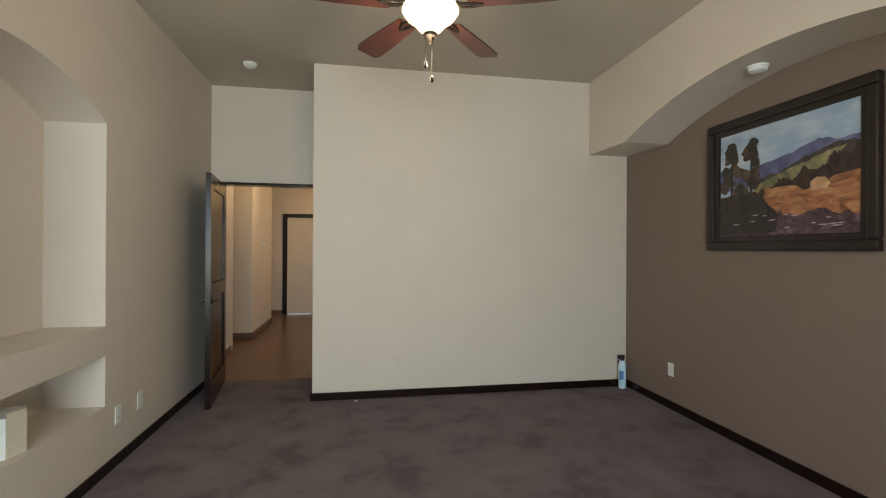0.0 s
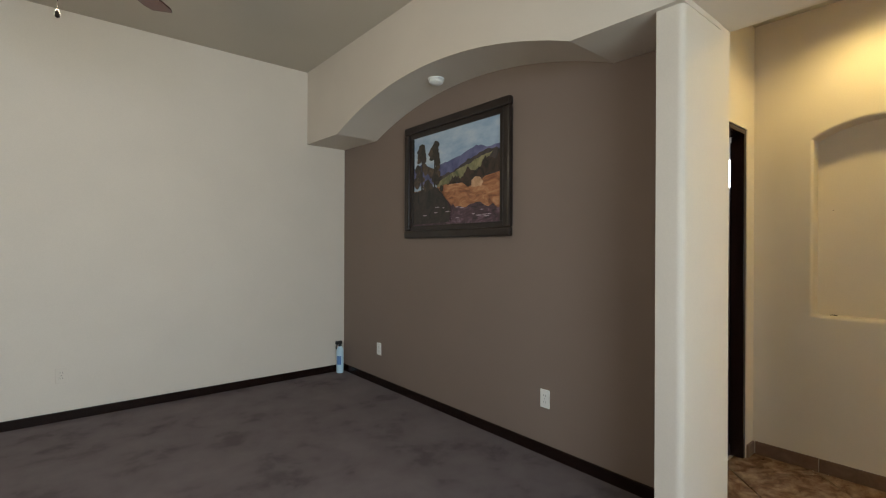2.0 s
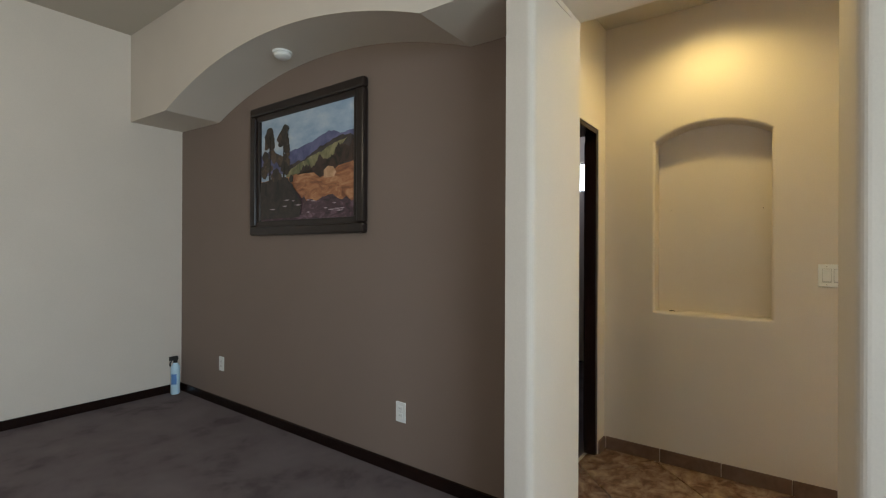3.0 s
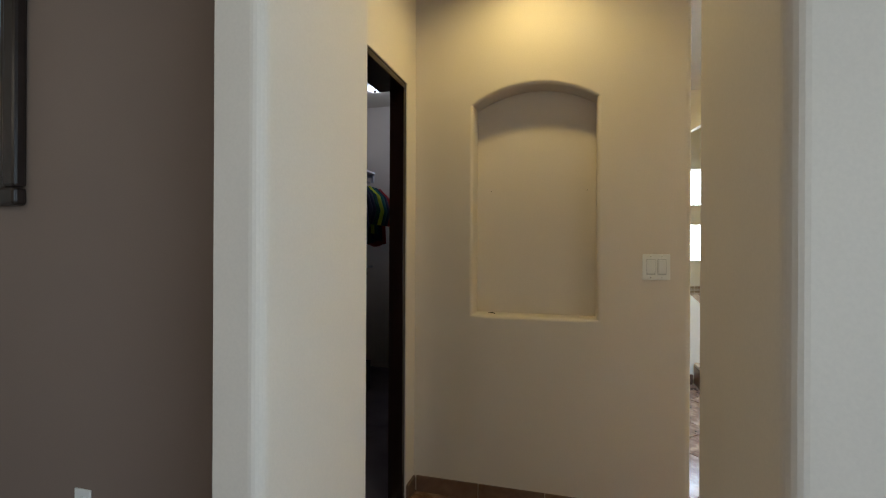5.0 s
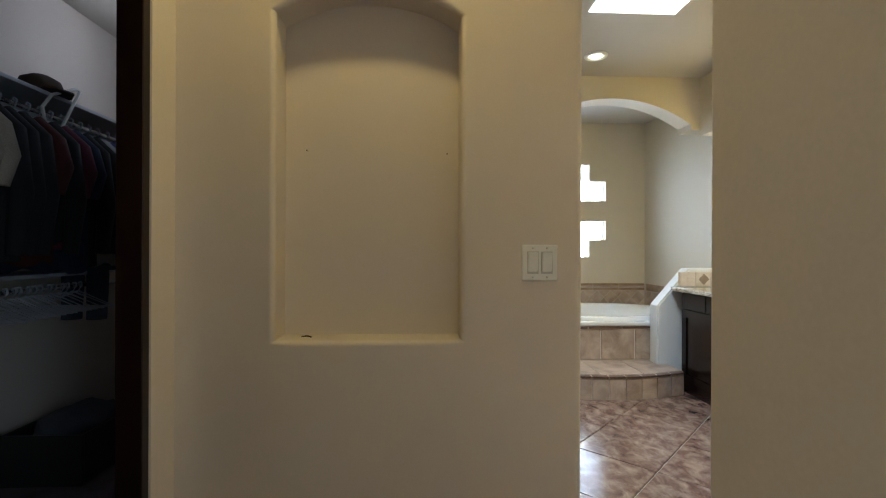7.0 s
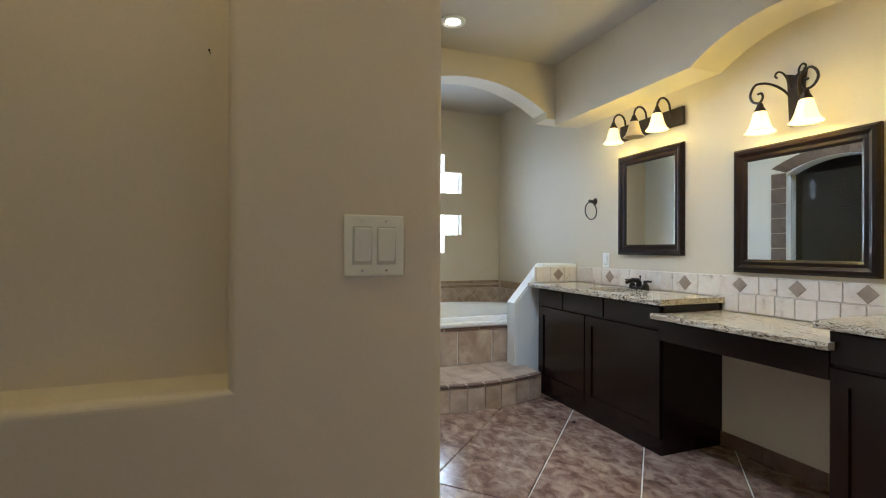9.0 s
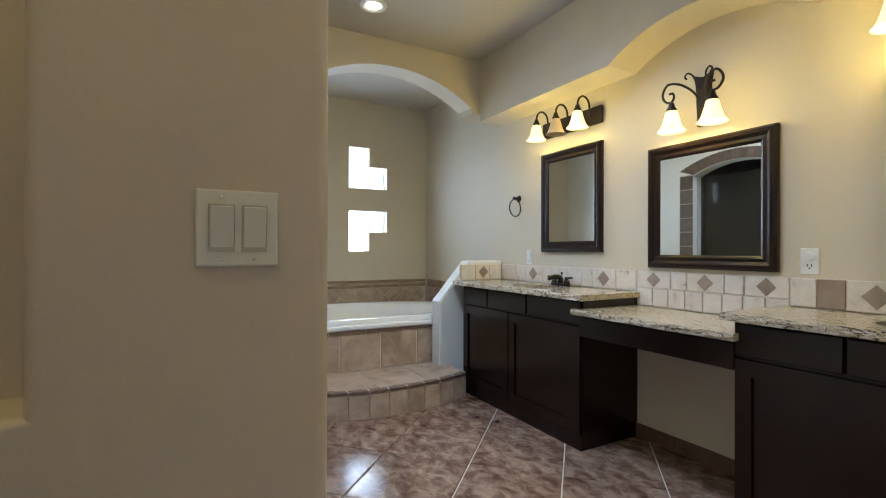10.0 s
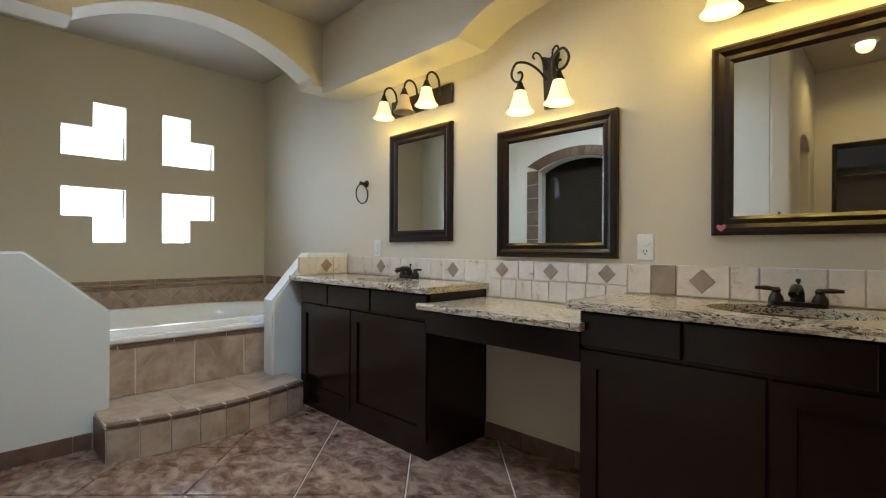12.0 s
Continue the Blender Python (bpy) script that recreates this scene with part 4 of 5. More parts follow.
# ---- bathroom: vanities ----
def shaker(parent, x0, x1, z0, z1, y, handle=False, flat=False):
    """A cabinet front facing +y, with a recessed panel unless flat."""
    if flat:
        return part("drawer_front", boxes(((x0, y, z0), (x1, y + 0.019, z1)), bevel=0.004), DARKH, parent)
    f = 0.062
    bm = grid_wall("y", y, y + 0.019, (x0, x0 + f, x1 - f, x1), (z0, z0 + f, z1 - f, z1), lambda i, j: not (i == 1 and j == 1))
    sharp = [e for e in bm.edges if len(e.link_faces) == 2 and e.calc_face_angle(0) > 1]
    bmesh.ops.bevel(bm, geom=sharp, offset=0.006, segments=2, affect="EDGES")
    d = part("cabinet_door", bm, DARK, parent)
    part("door_panel", boxes(((x0 + f - 0.002, y + 0.001, z0 + f - 0.002), (x1 - f + 0.002, y + 0.008, z1 - f + 0.002))), DARK, d)
    return d


def vanity(x0, x1, drawers, doors):
    e = empty("vanity_cabinet", "dark espresso wooden vanity cabinet with shaker doors", "cabinet", "vanity cabinets")
    part("body", boxes(((x0, VAN + 0.002, 0.09), (x1, -2.137, 0.852))), DARK, e)
    part("toe_kick", boxes(((x0 + 0.002, VAN + 0.002, 0), (x1 - 0.002, -2.125, 0.09))), DARKH, e)
    for a, b in zip(drawers, drawers[1:]):
        shaker(e, b + 0.006, a - 0.006, 0.717, 0.843, -2.137, flat=True)
    for a, b in zip(doors, doors[1:]):
        shaker(e, b + 0.006, a - 0.006, 0.095, 0.702, -2.137)
    return e


vanity(5.266, 6.556, (6.542, 6.203, 5.749, 5.272), (6.542, 5.945, 5.272))
vanity(3.239, 4.436, (4.431, 4.066, 3.592, 3.244), (4.431, 3.834, 3.244))
e = empty("makeup_drawer", "dark espresso apron drawer under the lower counter", "drawer")
part("apron", boxes(((4.422, VAN + 0.3, 0.656), (5.291, -2.137, 0.774))), DARKH, e)
shaker(e, 4.429, 5.285, 0.651, 0.764, -2.137, flat=True)


def countertop(x0, x1, y1, z0, z1, sink=None):
    e = empty("countertop", "cream and black mottled granite countertop with a chiselled edge", "countertop", "granite counters")
    bm = bmesh.new()
    n = max(8, int((x1 - x0) / 0.035))
    rnd = random.Random(int(x0 * 100))
    out = [(x0 + (x1 - x0) * i / n, y1 + rnd.uniform(-0.004, 0.003)) for i in range(n + 1)]
    out += [(x1, VAN + 0.002), (x0, VAN + 0.002)]
    top = [bm.verts.new((x, y, z1)) for x, y in out]
    es = [bm.edges.new((a, b)) for a, b in zip(top, top[1:] + top[:1])]
    hole = []
    if sink:
        sx, sy, rx, ry = sink
        hole = [bm.verts.new((sx + rx * math.cos(k * math.pi / 18), sy + ry * math.sin(k * math.pi / 18), z1)) for k in range(36)]
        es += [bm.edges.new((a, b)) for a, b in zip(hole, hole[1:] + hole[:1])]
    bmesh.ops.triangle_fill(bm, edges=es, use_beauty=True)
    for loop, bulge in ((top, 0.004), (hole, 0.0)):
        if not loop:
            continue
        rows = [loop]
        for s in (0.3, 0.65, 1.0):
            rows.append([bm.verts.new((v.co.x, v.co.y + (rnd.uniform(-0.001, 0.006) if loop is top and i <= n else 0), z1 + (z0 - z1) * s)) for i, v in enumerate(loop)])
        for a, b in zip(rows, rows[1:]):
            for i in range(len(a)):
                bm.faces.new((a[i], a[(i + 1) % len(a)], b[(i + 1) % len(a)], b[i]))
    part("slab", bm, GRANITE, e)
    if sink:
        bw = bmesh.new()
        rows = []
        for s, h in ((1.03, 0), (1.0, -0.03), (0.85, -0.09), (0.5, -0.13), (0.1, -0.14)):
            rows.append([bw.verts.new((sx + s * rx * math.cos(k * math.pi / 18), sy + s * ry * math.sin(k * math.pi / 18), z0 + h)) for k in range(36)])
        for a, b in zip(rows, rows[1:]):
            for i in range(36):
                bw.faces.new((a[i], a[(i + 1) % 36], b[(i + 1) % 36], b[i]))
        bw.faces.new(rows[-1])
        smooth(part("sink_bowl", bw, TRIMTILE, e, "tan stone sink bowl"), 80)
    return e


countertop(5.243, 6.664, -2.092, 0.853, 0.885, (5.86, -2.335, 0.23, 0.165))
countertop(4.409, 5.304, -2.077, 0.775, 0.805)
countertop(3.225, 4.472, -2.092, 0.853, 0.885, (3.82, -2.335, 0.23, 0.165))


def faucet(x, y, z):
    e = empty("faucet", "oil-rubbed bronze two-handle faucet on the counter", "faucet", "vanity faucets")
    part("base", prism(rounded(x - 0.085, y - 0.027, x + 0.085, y + 0.027, 0.026), "z", z, z + 0.016), BRONZE, e)
    smooth(part("spout", tube([(x, y, z + 0.012), (x, y, z + 0.05), (x, y + 0.015, z + 0.062), (x, y + 0.06, z + 0.066), (x, y + 0.105, z + 0.052), (x, y + 0.11, z + 0.048)], [0.022, 0.02, 0.019, 0.015, 0.013, 0.013], 12), BRONZE, e))
    smooth(part("lift_knob", lathe([(0.004, 0.06), (0.004, 0.082), (0.009, 0.086), (0.007, 0.095), (0, 0.098)], (x, y - 0.012, z), 12), BRONZE, e))
    for s in (-1, 1):
        h = smooth(part("handle_post", lathe([(0.025, 0.014), (0.022, 0.03), (0.013, 0.046), (0.016, 0.054), (0.010, 0.064), (0, 0.066)], (x + s * 0.062, y, z), 16), BRONZE, e))
        smooth(part("lever", tube([(x + s * 0.062, y, z + 0.056), (x + s * 0.09, y + 0.005, z + 0.06), (x + s * 0.125, y + 0.008, z + 0.06)], [0.007, 0.009, 0.006], 10), BRONZE, h))


faucet(5.86, -2.52, 0.885)
faucet(3.815, -2.52, 0.885)


def mirror(x0, x1, z0, z1, label):
    e = empty("wall_mirror", label, "mirror", "vanity mirrors")
    f = 0.075
    prof = [(0, 0.0), (0, 0.02), (0.012, 0.032), (0.028, 0.032), (0.045, 0.02), (0.062, 0.022), (f, 0.012), (f, 0.0)]
    y = VAN + 0.002
    c = [(x0, z0), (x1, z0), (x1, z1), (x0, z1)]
    ins = [(1, 1), (-1, 1), (-1, -1), (1, -1)]
    for k in range(4):
        bm = bmesh.new()
        rings = []
        for q in (k, (k + 1) % 4):
            rings.append([bm.verts.new((c[q][0] + ins[q][0] * d, y + h, c[q][1] + ins[q][1] * d)) for d, h in prof])
        m = len(prof)
        for i in range(m):
            bm.faces.new((rings[0][i], rings[0][(i + 1) % m], rings[1][(i + 1) % m], rings[1][i]))
        bm.faces.new(rings[0])
        bm.faces.new(rings[1][::-1])
        part("frame_rail", bm, MIRRORWOOD, e)
    part("glass", boxes(((x0 + f - 0.004, y + 0.003, z0 + f - 0.004), (x1 - f + 0.004, y + 0.009, z1 - f + 0.004))), MIRROR, e)
    return e


mirror(5.532, 6.131, 1.127, 1.872, "narrow dark-framed wall mirror above the far sink")
mirror(4.486, 5.18, 1.038, 1.735, "wide dark-framed wall mirror above the makeup counter")
mc = mirror(3.447, 4.10, 1.138, 1.886, "dark-framed wall mirror with a small heart sticker")
bm = prism([(4.062, 1.153), (4.048, 1.166), (4.046, 1.176), (4.053, 1.181), (4.062, 1.175), (4.071, 1.181), (4.078, 1.176), (4.076, 1.166)], "y", VAN + 0.033, VAN + 0.0365)
tagged(part("heart_sticker", bm, mat("pink_sticker", (0.55, 0.16, 0.18), 0.5, var=0.1)), "small pink heart sticker on the mirror frame", "sticker")

SHADE = [(0.022, 0.115), (0.030, 0.105), (0.036, 0.08), (0.044, 0.05), (0.055, 0.02), (0.072, 0.0), (0.069, 0.0), (0.052, 0.02), (0.040, 0.05), (0.032, 0.08), (0.02, 0.10)]


def shade(e, x, y, z, lit=True):
    s = smooth(part("glass_shade", lathe(SHADE, (x, y, z), 28), OPAL if lit else OPALOFF, e, "glowing alabaster bell shade" if lit else "unlit alabaster bell shade"), 80)
    smooth(part("shade_cap", lathe([(0.027, 0.105), (0.027, 0.118), (0.018, 0.135), (0.012, 0.155), (0.0, 0.16)], (x, y, z), 16), BRONZE, e))
    if lit:
        s.visible_shadow = False
        lamp("vanity_bulb", "POINT", pose(x, y, z + 0.035), 6.8, (1.0, 0.70, 0.14), radius=0.03)


def bar_sconce(xs, unlit, z):
    e = empty("vanity_light", "three-shade bronze vanity light bar above a mirror", "wall lamp", "vanity lights")
    part("backplate", boxes(((min(xs) - 0.10, VAN + 0.001, z + 0.03), (max(xs) + 0.07, VAN + 0.022, z + 0.15)), bevel=0.008), BRONZE, e)
    for k, x in enumerate(xs):
        y = VAN + 0.14
        arm = [(x, VAN + 0.02, z + 0.09)] + [(x, VAN + 0.085 - 0.055 * math.cos(a), z + 0.155 + 0.065 * math.sin(a)) for a in [i * math.pi / 8 for i in range(9)]]
        smooth(part("arm", tube(arm, 0.007, 8), BRONZE, e))
        shade(e, x, y, z, k != unlit)


bar_sconce((6.049, 5.841, 5.633), 1, 1.958)
bar_sconce((4.04, 3.832, 3.624), -1, 1.968)


def scroll_sconce(x, z):
    e = empty("vanity_light", "two-shade scrolled wrought iron wall light", "wall lamp", "vanity lights")
    part("backplate", prism([(x - 0.03, z + 0.02), (x + 0.03, z + 0.02), (x + 0.04, z + 0.24), (x + 0.05, z + 0.30), (x, z + 0.28), (x - 0.05, z + 0.30), (x - 0.04, z + 0.24)], "y", VAN + 0.001, VAN + 0.02), BRONZE, e)
    y = VAN + 0.12
    for s in (-1, 1):
        sx = x + s * 0.112
        pts = [(x + s * 0.02, VAN + 0.02, z + 0.17), (x + s * 0.04, VAN + 0.06, z + 0.215), (x + s * 0.08, VAN + 0.10, z + 0.25), (x + s * 0.13, y, z + 0.26), (x + s * 0.158, y, z + 0.235), (x + s * 0.165, y, z + 0.20), (x + s * 0.145, y, z + 0.168), (x + s * 0.114, y, z + 0.160), (x + s * 0.098, y, z + 0.182), (x + s * 0.105, y, z + 0.205), (x + s * 0.124, y, z + 0.207)]
        smooth(part("scroll_arm", tube(curve(pts), 0.0065, 8), BRONZE, e))
        smooth(part("curl", tube(curve([(x + s * 0.02, VAN + 0.02, z + 0.22), (x + s * 0.035, VAN + 0.05, z + 0.29), (x + s * 0.06, VAN + 0.06, z + 0.31), (x + s * 0.075, VAN + 0.06, z + 0.295), (x + s * 0.065, VAN + 0.06, z + 0.28)], 5), 0.005, 8), BRONZE, e))
        shade(e, sx, y, z)


scroll_sconce(4.845, 1.783)

e = empty("towel_ring", "dark bronze towel ring mounted on the wall", "towel ring")
bm = lathe([(0.027, 0), (0.024, 0.008), (0.011, 0.014), (0.011, 0.05), (0.016, 0.058), (0, 0.062)], (0, 0, 0), 18)
bmesh.ops.transform(bm, matrix=pose(6.43, VAN, 1.567, -90), verts=bm.verts)
smooth(part("mount", bm, BRONZE, e))
part("ring", tube([(6.43 + 0.072 * math.sin(a), VAN + 0.045 + 0.01 * math.cos(a), 1.557 - 0.07 + 0.07 * math.cos(a)) for a in [i * math.pi / 16 for i in range(33)]], 0.005, 8), BRONZE, e)


# ---- tiles ----
def tile_poly(parent, name, pts, axis, lo, hi, material, inset=0.003):
    """One tile: an outline with a chamfered face towards hi."""
    n = len(pts)
    cx, cy = sum(p[0] for p in pts) / n, sum(p[1] for p in pts) / n
    put = {"x": lambda p, c: (c, p[0], p[1]), "y": lambda p, c: (p[0], c, p[1]), "z": lambda p, c: (p[0], p[1], c)}[axis]
    bm = bmesh.new()

    def ring(c, d):
        out = []
        for p in pts:
            r = math.hypot(p[0] - cx, p[1] - cy) or 1
            out.append(bm.verts.new(put((p[0] - (p[0] - cx) / r * d, p[1] - (p[1] - cy) / r * d), c)))
        return out
    step = (hi - lo) * 0.35
    a, b, c = ring(lo, 0), ring(hi - step, 0), ring(hi, inset)
    for u, v in ((a, b), (b, c)):
        for i in range(n):
            bm.faces.new((u[i], u[(i + 1) % n], v[(i + 1) % n], v[i]))
    bm.faces.new(c)
    bm.faces.new(a[::-1])
    return part(name, bm, material, parent)


def rect(a0, b0, a1, b1):
    return [(a0, b0), (a1, b0), (a1, b1), (a0, b1)]


# backsplash behind the counters
bs = structure("trim_backsplash", boxes(((3.225, VAN, 0.887), (4.467, VAN + 0.006, 1.017)), ((4.467, VAN, 0.807), (5.328, VAN + 0.006, 1.017)), ((5.328, VAN, 0.887), (6.561, VAN + 0.006, 1.017))), LIGHTGROUT, "cream tumbled stone tile backsplash with taupe diamonds", "backsplash")
g = 0.0022


def splash(x1, x0, z0, z1, m=STONETILE):
    tile_poly(bs, "tile", rect(x0 + g, z0 + g, x1 - g, z1 - g), "y", VAN + 0.004, VAN + 0.013, m)


def diamond_tile(x, z, r):
    tile_poly(bs, "diamond_tile", [(x - r, z), (x, z - r), (x + r, z), (x, z + r)], "y", VAN + 0.012, VAN + 0.0155, DIAMOND, 0.002)


for x1, x0 in ((5.258, 5.037), (5.037, 4.94), (4.94, 4.736), (4.736, 4.637), (4.637, 4.44)):
    splash(x1, x0, 0.916, 1.017)
    if x1 - x0 > 0.15:
        diamond_tile((x0 + x1) / 2, 0.966, 0.044)
for i in range(8):
    splash(5.258 - i * 0.1022, 5.258 - (i + 1) * 0.1022, 0.808, 0.916)
for x1, x0, d in ((6.66, 6.45, 0), (6.45, 6.335, 0), (6.335, 6.137, 1), (6.137, 6.02, 0), (6.02, 5.83, 0), (5.83, 5.72, 0), (5.72, 5.622, 0), (5.622, 5.426, 1), (5.426, 5.268, 0), (4.435, 4.336, 0), (4.233, 4.035, 1), (4.035, 3.938, 0), (3.938, 3.738, 0), (3.738, 3.64, 0), (3.64, 3.44, 1), (3.44, 3.33, 0), (3.33, 3.23, 0)):
    splash(x1, x0, 0.887, 1.017)
    if d:
        diamond_tile((x0 + x1) / 2, 0.952, 0.05)
splash(4.336, 4.233, 0.887, 1.017, DIAMOND)

# half walls before the tub
HX0, HX1 = 6.668, 6.81


def half_wall(name, pts, material):
    bm = prism(pts, "x", HX0, HX1)
    bmesh.ops.bevel(bm, geom=[e for e in bm.edges if abs((e.verts[0].co - e.verts[1].co).x) < 1e-4 and max(e.verts[0].co.z, e.verts[1].co.z) > 0.3], offset=0.012, segments=3, affect="EDGES")
    return structure(name, bm, material, "pale half wall with a sloped top beside the tub", "half wall")


half_wall("wall_tub_left", [(-1.041, 0), (-1.041, 0.731), (-0.69, 1.06), (NORTH, 1.06), (NORTH, 0)], WHITEPAINT)
half_wall("wall_tub_right", [(-1.972, 0), (-1.972, 0.715), (-2.26, 1.045), (VAN, 1.045), (VAN, 0)], WHITEPAINT)
st = structure("trim_side_splash", boxes(((HX0 - 0.005, VAN + 0.016, 0.902), (HX0 - 0.0005, -2.16, 1.015))), GROUT, "stone tile on the side of the half wall", "backsplash")
for a, b in ((-2.575, -2.45), (-2.45, -2.31), (-2.31, -2.17)):
    tile_poly(st, "tile", rect(a + g, 0.889, b - g, 1.015), "x", HX0 - 0.005, HX0 - 0.012, STONETILE)
tile_poly(st, "diamond_tile", [(-2.44, 0.952), (-2.39, 0.902), (-2.34, 0.952), (-2.39, 1.002)], "x", HX0 - 0.011, HX0 - 0.015, DIAMOND)

# tub deck, apron, step
AP = 6.85
deck = structure("tub_deck", boxes(((AP, VAN + 0.002, 0), (AP + 0.03, NORTH - 0.002, 0.50)), ((HX1 + 0.001, VAN + 0.002, 0.49), (WINX, -2.5, 0.52)), ((HX1 + 0.001, -0.5, 0.49), (WINX, NORTH - 0.002, 0.52)), ((8.08, -2.5, 0.49), (WINX, -0.5, 0.52))), LIGHTGROUT, "beige tiled tub deck and apron", "tub surround")
for i, (a, b) in enumerate(((-0.96, -1.20), (-1.20, -1.53), (-1.53, -1.85), (-1.85, -2.0))):
    tile_poly(deck, "tile", rect(b + 0.005, 0.198, a - 0.005, 0.476), "x", AP + 0.002, AP - 0.008, TUBTILE)
y = -0.98
for w in (0.13, 0.30, 0.32, 0.30):
    tile_poly(deck, "edge_tile", rect(y - w + 0.004, 0.482, y - 0.004, 0.503), "x", AP + 0.002, AP - 0.012, BASETILE)
    y -= w


def front(y):
    """The bowed front of the step."""
    u = (y + 1.475) / 0.5
    return 6.293 + 0.085 * u * u


step = structure("tub_step", prism([(AP, -0.97)] + [(front(-0.97 - 1.10 * i / 16) + 0.012, -0.97 - 1.10 * i / 16) for i in range(17)] + [(AP, -2.07)], "z", 0, 0.190), LIGHTGROUT, "bowed beige tiled step up to the tub", "step")
N = 8
for i in range(N):
    a, b = -0.972 - 1.096 * i / N, -0.972 - 1.096 * (i + 1) / N
    ya, yb = a - 0.003, b + 0.003
    pts = [(front(ya) + 0.013, ya), (front(ya), ya), (front(yb), yb), (front(yb) + 0.013, yb)]
    bm = prism(pts, "z", 0.003, 0.168)
    part("tile", bm, TUBTILE, step)
    bm = prism([(front(ya) + 0.05, ya), (front(ya) - 0.006, ya), (front(yb) - 0.006, yb), (front(yb) + 0.05, yb)], "z", 0.1755, 0.1915)
    bmesh.ops.bevel(bm, geom=list(bm.edges), offset=0.004, segments=2, affect="EDGES")
    part("nosing_tile", bm, BASETILE, step)
for i in range(3):
    a, b = -0.972 - 1.096 * i / 3, -0.972 - 1.096 * (i + 1) / 3
    ya, yb = a - 0.003, b + 0.003
    k = [ya + (yb - ya) * j / 4 for j in range(5)]
    bm = prism([(AP - 0.01, ya)] + [(front(q) + 0.054, q) for q in k] + [(AP - 0.01, yb)], "z", 0.186, 0.193)
    part("tread_tile", bm, TUBTILE, step)
bm = prism([(front(-0.97) + 0.01, -0.967), (HX0, -0.967), (HX0, -0.972), (front(-0.97) + 0.01, -0.972)], "z", 0.0, 0.17)
part("side_tile", bm, BASETILE, step)


def bathtub():
    e = empty("bathtub", "white oval acrylic drop-in bathtub in a tiled deck", "bathtub")
    cx, cy = 7.47, -1.50
    prof = [(1.0, 0.502), (1.0, 0.560), (0.985, 0.582), (0.95, 0.588), (0.88, 0.583), (0.84, 0.56), (0.80, 0.45), (0.70, 0.22), (0.5, 0.14), (0.1, 0.13)]
    bm = bmesh.new()
    rows = []
    n = 64
    for s, z in prof:
        ring = []
        for i in range(n):
            t = 2 * math.pi * i / n
            c, sn = math.cos(t), math.sin(t)
            ex = 2 / 2.6
            ring.append(bm.verts.new((cx + s * 0.585 * math.copysign(abs(c) ** ex, c), cy + s * 1.08 * math.copysign(abs(sn) ** ex, sn), z)))
        rows.append(ring)
    for a, b in zip(rows, rows[1:]):
        for i in range(n):
            bm.faces.new((a[i], a[(i + 1) % n], b[(i + 1) % n], b[i]))
    bm.faces.new(rows[-1])
    smooth(part("shell", bm, TUBWHITE, e), 50)
    part("rim_panel", boxes(((AP - 0.004, -1.995, 0.505), (7.2, -0.95, 0.545)), bevel=0.012), TUBWHITE, e)


bathtub()

# tile band on the tub walls
band = structure("trim_tub_band", boxes(((WINX - 0.006, VAN, 0.52), (WINX, NORTH, 0.80)), ((HX1, VAN, 0.52), (WINX - 0.006, VAN + 0.006, 0.80)), ((HX1, NORTH - 0.006, 0.52), (WINX - 0.006, NORTH, 0.80))), GROUT, "tan wall tile band with diamonds and rope trim", "tile band")
d = 0.085
k = 0
while VAN + 0.085 + k * 2 * d < NORTH - 0.08:
    yc = VAN + 0.085 + k * 2 * d
    tile_poly(band, "diamond_tile", [(yc - d + 0.003, 0.635), (yc, 0.635 - d + 0.003), (yc + d - 0.003, 0.635), (yc, 0.635 + d - 0.003)], "x", WINX - 0.006, WINX - 0.012, TUBTILE)
    for s in (-1, 1):
        tile_poly(band, "corner_tile", [(yc + 0.006, 0.635 + s * d), (yc + 2 * d - 0.006, 0.635 + s * d), (yc + d, 0.635 + s * 0.006)], "x", WINX - 0.006, WINX - 0.011, TUBTILE)
    k += 1
for y0, y1 in [(VAN + 0.012 + i * 0.32, VAN + 0.012 + (i + 1) * 0.32 - 0.004) for i in range(7)]:
    part("trim_tile", boxes(((WINX - 0.016, y0, 0.724), (WINX - 0.006, y1, 0.752)), bevel=0.004), TRIMTILE, band)
    part("rope_trim", boxes(((WINX - 0.022, y0, 0.757), (WINX - 0.006, y1, 0.772)), bevel=0.006), TUBTILE, band)
    part("cap_tile", boxes(((WINX - 0.015, y0, 0.777), (WINX - 0.006, y1, 0.806)), bevel=0.004), TRIMTILE, band)
    part("lower_tile", boxes(((WINX - 0.012, y0, 0.524), (WINX - 0.006, y1, 0.546)), bevel=0.003), TRIMTILE, band)
for x0, x1 in [(HX1 + 0.004 + i * 0.32, min(HX1 + 0.004 + (i + 1) * 0.32 - 0.004, WINX - 0.03)) for i in range(4)]:
    part("trim_tile", boxes(((x0, VAN + 0.006, 0.724), (x1, VAN + 0.016, 0.806)), bevel=0.004), TRIMTILE, band)
    part("wall_tile", boxes(((x0, VAN + 0.006, 0.55), (x1, VAN + 0.012, 0.72)), bevel=0.003), TUBTILE, band)

